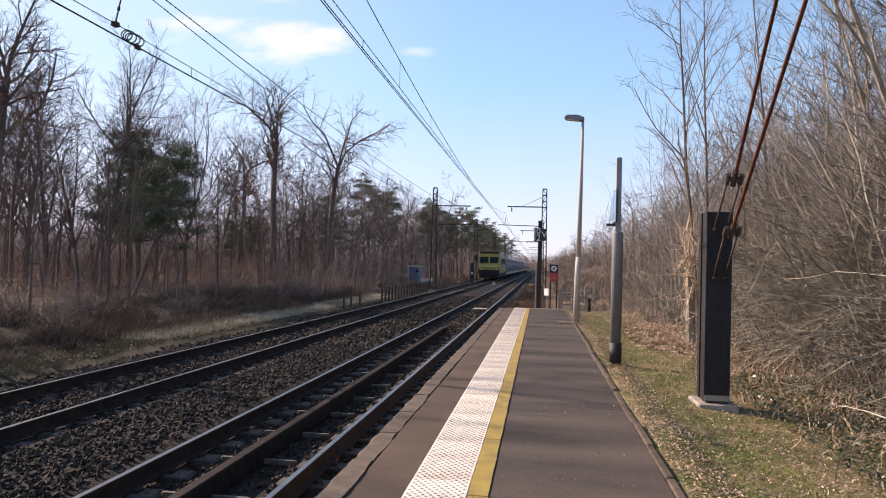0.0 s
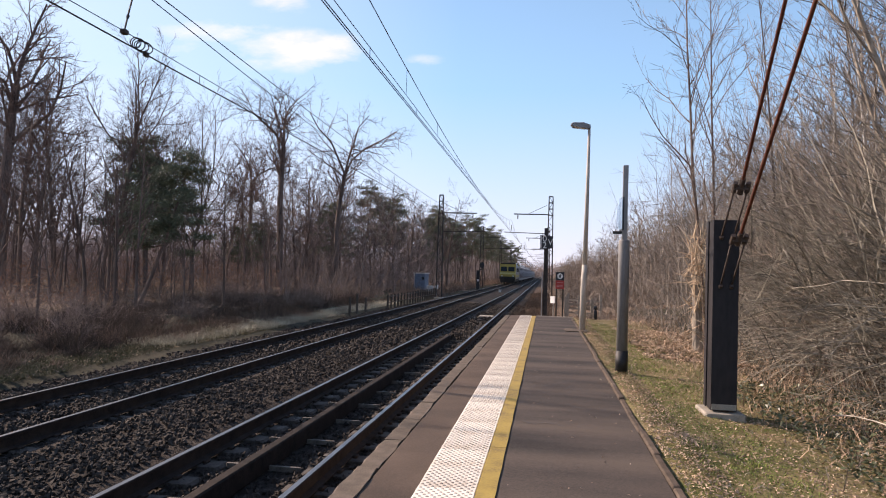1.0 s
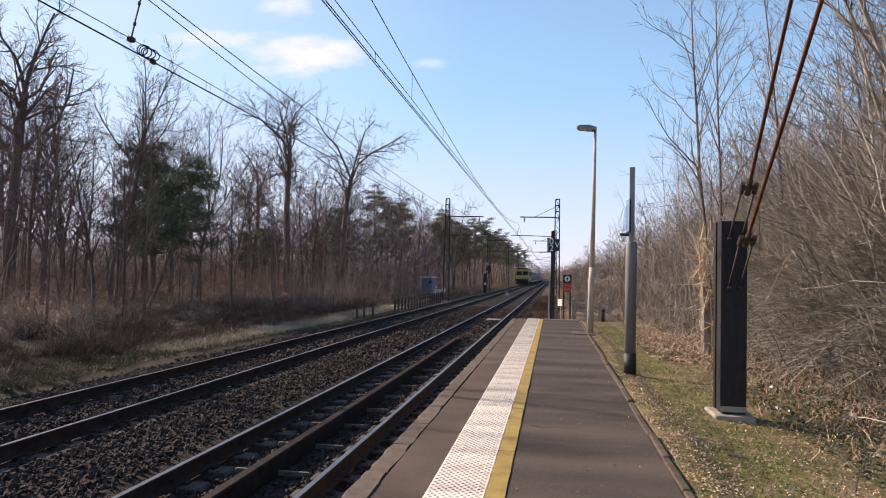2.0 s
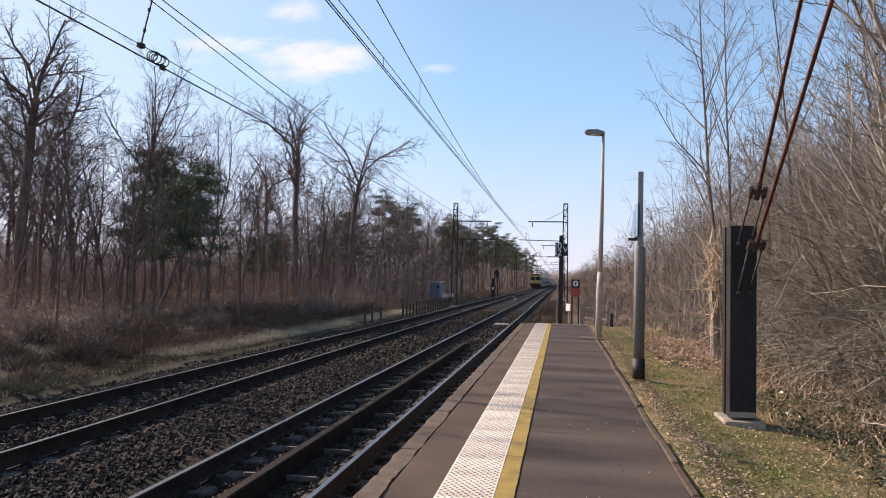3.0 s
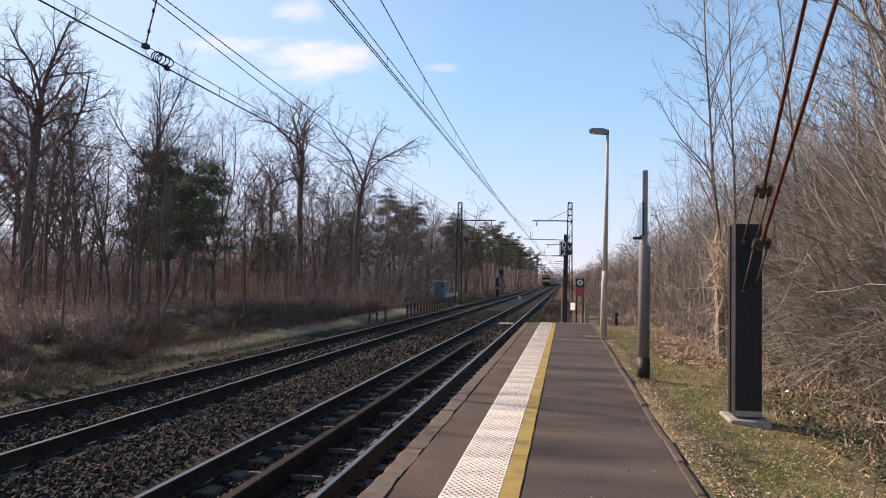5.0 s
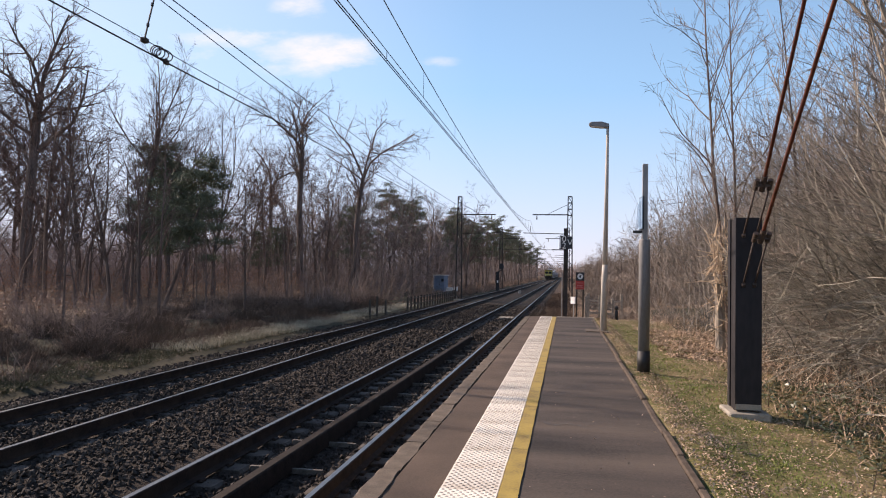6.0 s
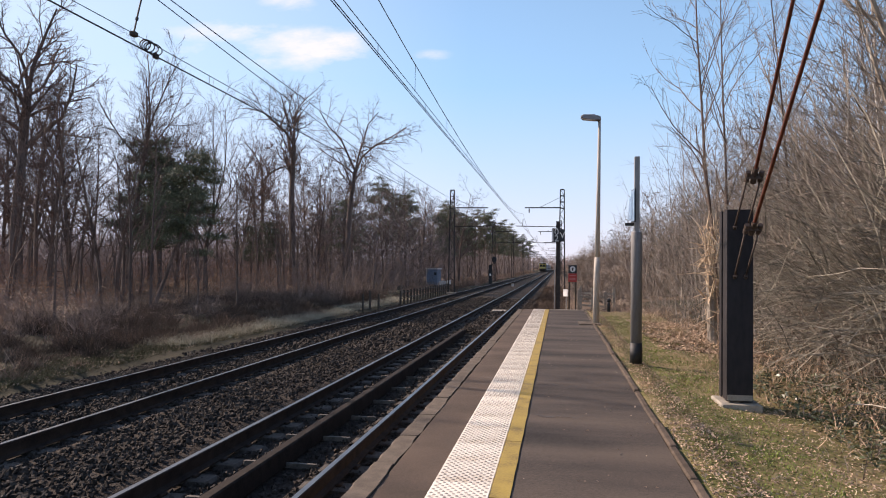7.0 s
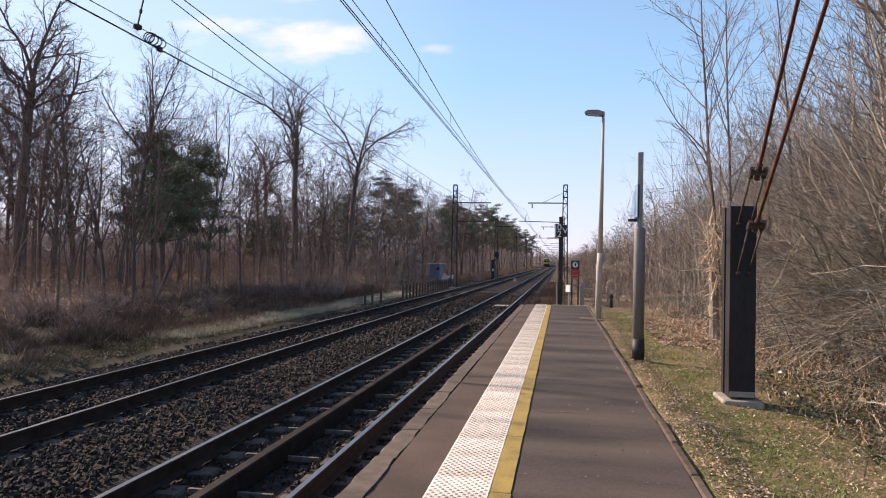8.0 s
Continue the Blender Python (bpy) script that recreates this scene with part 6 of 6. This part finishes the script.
def undergrowth():
    rng = np.random.default_rng(77)

    def field(n, x0, x1, y0, y1, clump=0.35, near=1.0):
        c = np.stack([rng.uniform(x0, x1, n // 12), y0 + (y1 - y0) * rng.uniform(0, 1, n // 12) ** near], 1)
        p = np.repeat(c, 12, 0) + rng.normal(size=(n // 12 * 12, 2)) * clump
        p[:, 0] = np.clip(p[:, 0], x0 - 0.5, x1 + 0.3)
        return p

    mounds("heath_scrub", "dark brown heather and dead bracken mounds at the wood's edge", M_HEATH, 120, (-20, -12.6, 11, 62), 0.50, rng, 1.2, 110, 0.008)
    mounds("heather", "low dark heather mounds beside the far track", M_HEATH_DARK, 210, (-18, -11.6, 9, 48), 0.60, rng, 1.0, 300, 0.006)
    mounds("heather", "dark heather tussocks on the bank beside the ballast", M_HEATH_DARK, 90, (-12.6, -10.9, 8.5, 34), 0.44, rng, 1.0, 240, 0.006)
    sticks("heath_twigs", "fine broken stems over the heather", M_TWIG, 3500, (-19, -12.5, 10, 62), 0.4, 0.006, 1.1, rng, 0.7, 1.3)
    mounds("heath_scrub", "low brown heather tussocks beside the ballast", M_HEATH, 110, (-12.2, -10.3, 9, 60), 0.34, rng, 1.1, 80, 0.007)
    mounds("lineside_scrub", "brown weeds along the far line side", M_HEATH, 500, (-14, -9.9, 60, 320), 0.7, rng, 1.3, 50, 0.02)
    mounds("lineside_scrub", "dull brown weeds beyond the platform end", M_HEATH_DARK, 330, (-1.5, 0.3, 29.2, 80), 0.42, rng, 1.6, 50, 0.009)
    mounds("lineside_scrub", "tan weeds and brambles round the crossing fence", M_TWIG_BROWN, 140, (1.3, 5.5, 30, 80), 0.5, rng, 1.5, 50, 0.010)
    mounds("lineside_scrub", "low brown brambles beside the distant line", M_TWIG_BROWN, 520, (1.6, 9.5, 45, 330), 0.9, rng, 1.6, 45, 0.02)
    sticks("russet_undergrowth", "russet beech leaves clinging to saplings low in the wood", M_RUSSET, 34000, (-34, -19.5, 22, 60), 0.075, 0.026, 2.8, rng, 0.1)
    sticks("wood_brush", "fine brown brush between the trunks", M_TWIG, 9000, (-30, -18.5, 22, 75), 0.7, 0.008, 2.4, rng, 0.9)
    sticks("wood_understorey", "tangled brown twigs and saplings filling the wood", M_TWIG_HAZED, 60000, (-66, -34, 38, 125), 1.4, 0.020, 6.8, rng, 0.9, 1.2)
    sticks("wood_understorey", "tangled brown brush deep in the wood", M_TWIG_HAZED, 30000, (-80, -32, 28, 75), 1.3, 0.018, 5.5, rng, 0.9)
    sticks("wood_understorey", "tangled brown brush in the distant wood", M_TWIG_HAZED, 75000, (-52, -14.0, 66, 400), 2.0, 0.036, 14.0, rng, 0.9, 1.6)
    wands("thicket_canes", "olive-tan canes arching out of the thicket towards the platform", M_CANE, 1900, (3.9, 8.6, 6.5, 17.0), (1.6, 4.4), (0.006, 0.018), (-0.75, -0.1, 0.64), rng, 0.42, (-0.05, 0.0, -0.05), 4, 2, edge=2.9, lift=1.8, wobble=0.12)
    wands("thicket_canes", "grey-brown saplings crowding the thicket", M_SAPLING, 900, (4.9, 10.5, 7.5, 20.0), (3.0, 8.0), (0.008, 0.024), (-0.38, 0.0, 0.95), rng, 0.32, (-0.02, 0.0, 0.0), 6, 3, edge=3.6, wobble=0.15)
    wands("thicket_canes", "tall grey-brown saplings leaning out over the thicket", M_SAPLING, 330, (5.6, 10.5, 7.5, 17.0), (5.0, 10.0), (0.010, 0.026), (-0.62, 0.0, 0.80), rng, 0.26, (-0.05, 0.0, -0.02), 10, 4, edge=3.4)
    wands("thicket_saplings", "grey-brown saplings along the wood edge", M_SAPLING, 430, (6.0, 15.0, 18.0, 60.0), (4.0, 9.5), (0.014, 0.035), (-0.2, 0.0, 1.0), rng, 0.2, (0, 0, 0), 8, 3, near=1.2, edge=4.6)
    wands("thicket_saplings", "dense grey-brown saplings behind the birches", M_SAPLING, 240, (4.8, 9.5, 17.0, 27.0), (3.5, 6.5), (0.010, 0.024), (-0.25, 0.0, 1.0), rng, 0.26, (0, 0, 0), 8, 4, edge=3.8, wobble=0.14)
    wands("thicket_saplings", "low brown brush behind the verge", M_SAPLING, 330, (3.9, 9.5, 19.0, 36.0), (0.8, 3.2), (0.008, 0.018), (-0.2, 0.0, 0.9), rng, 0.4, (0, 0, -0.02), 6, 3, edge=3.4)
    wands("wood_saplings", "bare brown saplings standing in the wood", M_BARK, 120, (-34, -19.0, 26, 60), (2.5, 7.5), (0.02, 0.06), (0.0, 0.0, 1.0), rng, 0.16, (0, 0, 0.02), 5, 2)
    wands("wood_saplings", "pale brown bushes at the wood edge", M_TWIG, 170, (-17.5, -13.0, 38, 75), (1.5, 4.0), (0.012, 0.026), (0.0, 0.0, 1.0), rng, 0.28, (0, 0, 0.01), 6, 2)
    wands("wood_saplings", "grey-brown saplings along the far line side", M_TWIG_HAZED, 260, (-20.0, -12.0, 66, 240), (2.5, 7.0), (0.02, 0.06), (0.0, 0.0, 1.0), rng, 0.18, (0, 0, 0.01), 5, 2, near=1.2)
    sticks("thicket_crown", "fine grey-brown twigs high in the thicket", M_SAPLING, 30000, (6.6, 20, 22, 70), 0.9, 0.009, 10.5, rng, 0.6, 1.4)
    sticks("thicket_crown", "fine twigs deep in the thicket by the platform", M_SAPLING, 26000, (7.2, 14, 9.0, 24), 0.9, 0.009, 10.0, rng, 0.5, 1.2, 0.0, (-0.5, 0.0, 0.8))
    sticks("thicket_understorey", "distant grey-brown brush beside the line", M_TWIG_BROWN, 52000, (7.0, 34, 46, 520), 1.8, 0.032, 10.5, rng, 0.8, 1.5, 0.03)
    sticks("distant_wood", "hazy brown wood closing the line in the distance", M_TWIG, 26000, (-140, 140, 640, 760), 4.0, 0.22, 15.0, rng, 0.9)
    blades("bleached_grass", "strip of bleached dry grass along the ballast", "grass", M_STRAW, field(24000, -11.4, -10.0, 18, 48, 0.16, 1.1), 0.26, 0.007, rng, 0.6)
    blades("bank_grass", "low green grass beside the far ballast", "grass", M_GRASS_DULL, field(32000, -11.3, -9.5, 8.0, 26, 0.25, 1.5), 0.15, 0.007, rng, 0.7)
    blades("verge_grass", "short green grass on the verge beside the platform", "grass", M_GRASS, field(36000, 1.5, 2.35, 4.5, 26, 0.13, 1.5), 0.065, 0.005, rng, 0.8)
    blades("verge_straw", "dry grass stems on the verge beside the platform", "grass", M_STRAW, field(9000, 1.2, 5.0, 5, 34, 0.2, 1.5), 0.08, 0.004, rng, 0.9)
    blades("thicket_litter_stems", "broken dry stems under the thicket", "scrub", M_LEAF, field(12000, 3.0, 7.5, 6, 34, 0.3, 1.4), 0.35, 0.006, rng, 0.9)
    # fallen leaves: small curled quads
    for name, label, mat, n, x0, x1, y0, y1, size in (
            ("fallen_leaves", "dry brown fallen leaves scattered over the verge", M_LEAF, 36000, 1.14, 5.0, 4.5, 30, 0.016),
            ("fallen_leaves", "bed of pale dry leaves under the trees", M_LEAF, 4200, 2.2, 4.4, 15.5, 24, 0.04),
            ("leaf_bits", "a few dry leaf bits lying on the platform", M_LEAF, 70, -0.25, 1.0, 5.5, 27, 0.014),
            ("wood_litter", "pale fallen leaves on the woodland floor", M_LEAF, 13000, -31.0, -15.0, 23, 62, 0.06),
            ("bank_litter", "dry leaves and chaff on the bank beside the ballast", M_LEAF, 6000, -11.8, -9.6, 8, 34, 0.025),
            ("ivy_patch", "low green ivy at the thicket's foot", M_IVY, 4500, 2.75, 5.2, 5.5, 12.5, 0.036)):
        x, y = (rng.uniform(x0, x1, n) if x0 != 1.14 else np.where(rng.uniform(0, 1, n) < 0.28, rng.uniform(1.13, 1.55, n), np.where(rng.uniform(0, 1, n) < 0.2, rng.uniform(1.5, 2.4, n), rng.uniform(2.3, x1, n)))), y0 + (y1 - y0) * rng.uniform(0, 1, n) ** 1.4
        z = np.array([0.008 if -1.2 < a < 1.02 else ground_height(a, b) for a, b in zip(x, y)]) + rng.uniform(0.004, 0.03 if mat is M_LEAF else 0.14, n) * (0.3 if n < 100 else 1.0)
        c = np.stack([x, y, z], 1)
        a = rng.normal(size=(n, 3)) * np.array((1, 1, 0.35))
        a /= np.linalg.norm(a, axis=1)[:, None]
        b = np.cross(a, rng.normal(size=(n, 3)) * 0.35 + np.array((0, 0, 1.0)))
        b /= np.linalg.norm(b, axis=1)[:, None]
        s = size * rng.uniform(0.5, 1.3, (n, 1))
        lift = np.array((0, 0, 1.0)) * s * 0.3
        vs = np.stack([c - a * s, c - b * s * 0.55 + lift, c + a * s, c + b * s * 0.55 + lift], 1).reshape(-1, 3)
        k = (np.arange(n) * 4)[:, None]
        fs = np.concatenate([k + np.array([[0, 1, 2]]), k + np.array([[0, 2, 3]])])
        tagged(new(name, flat_mesh(name, vs, fs, mat)), label, "leaves", kind="stuff")


woods()
right_side()
undergrowth()
motions()
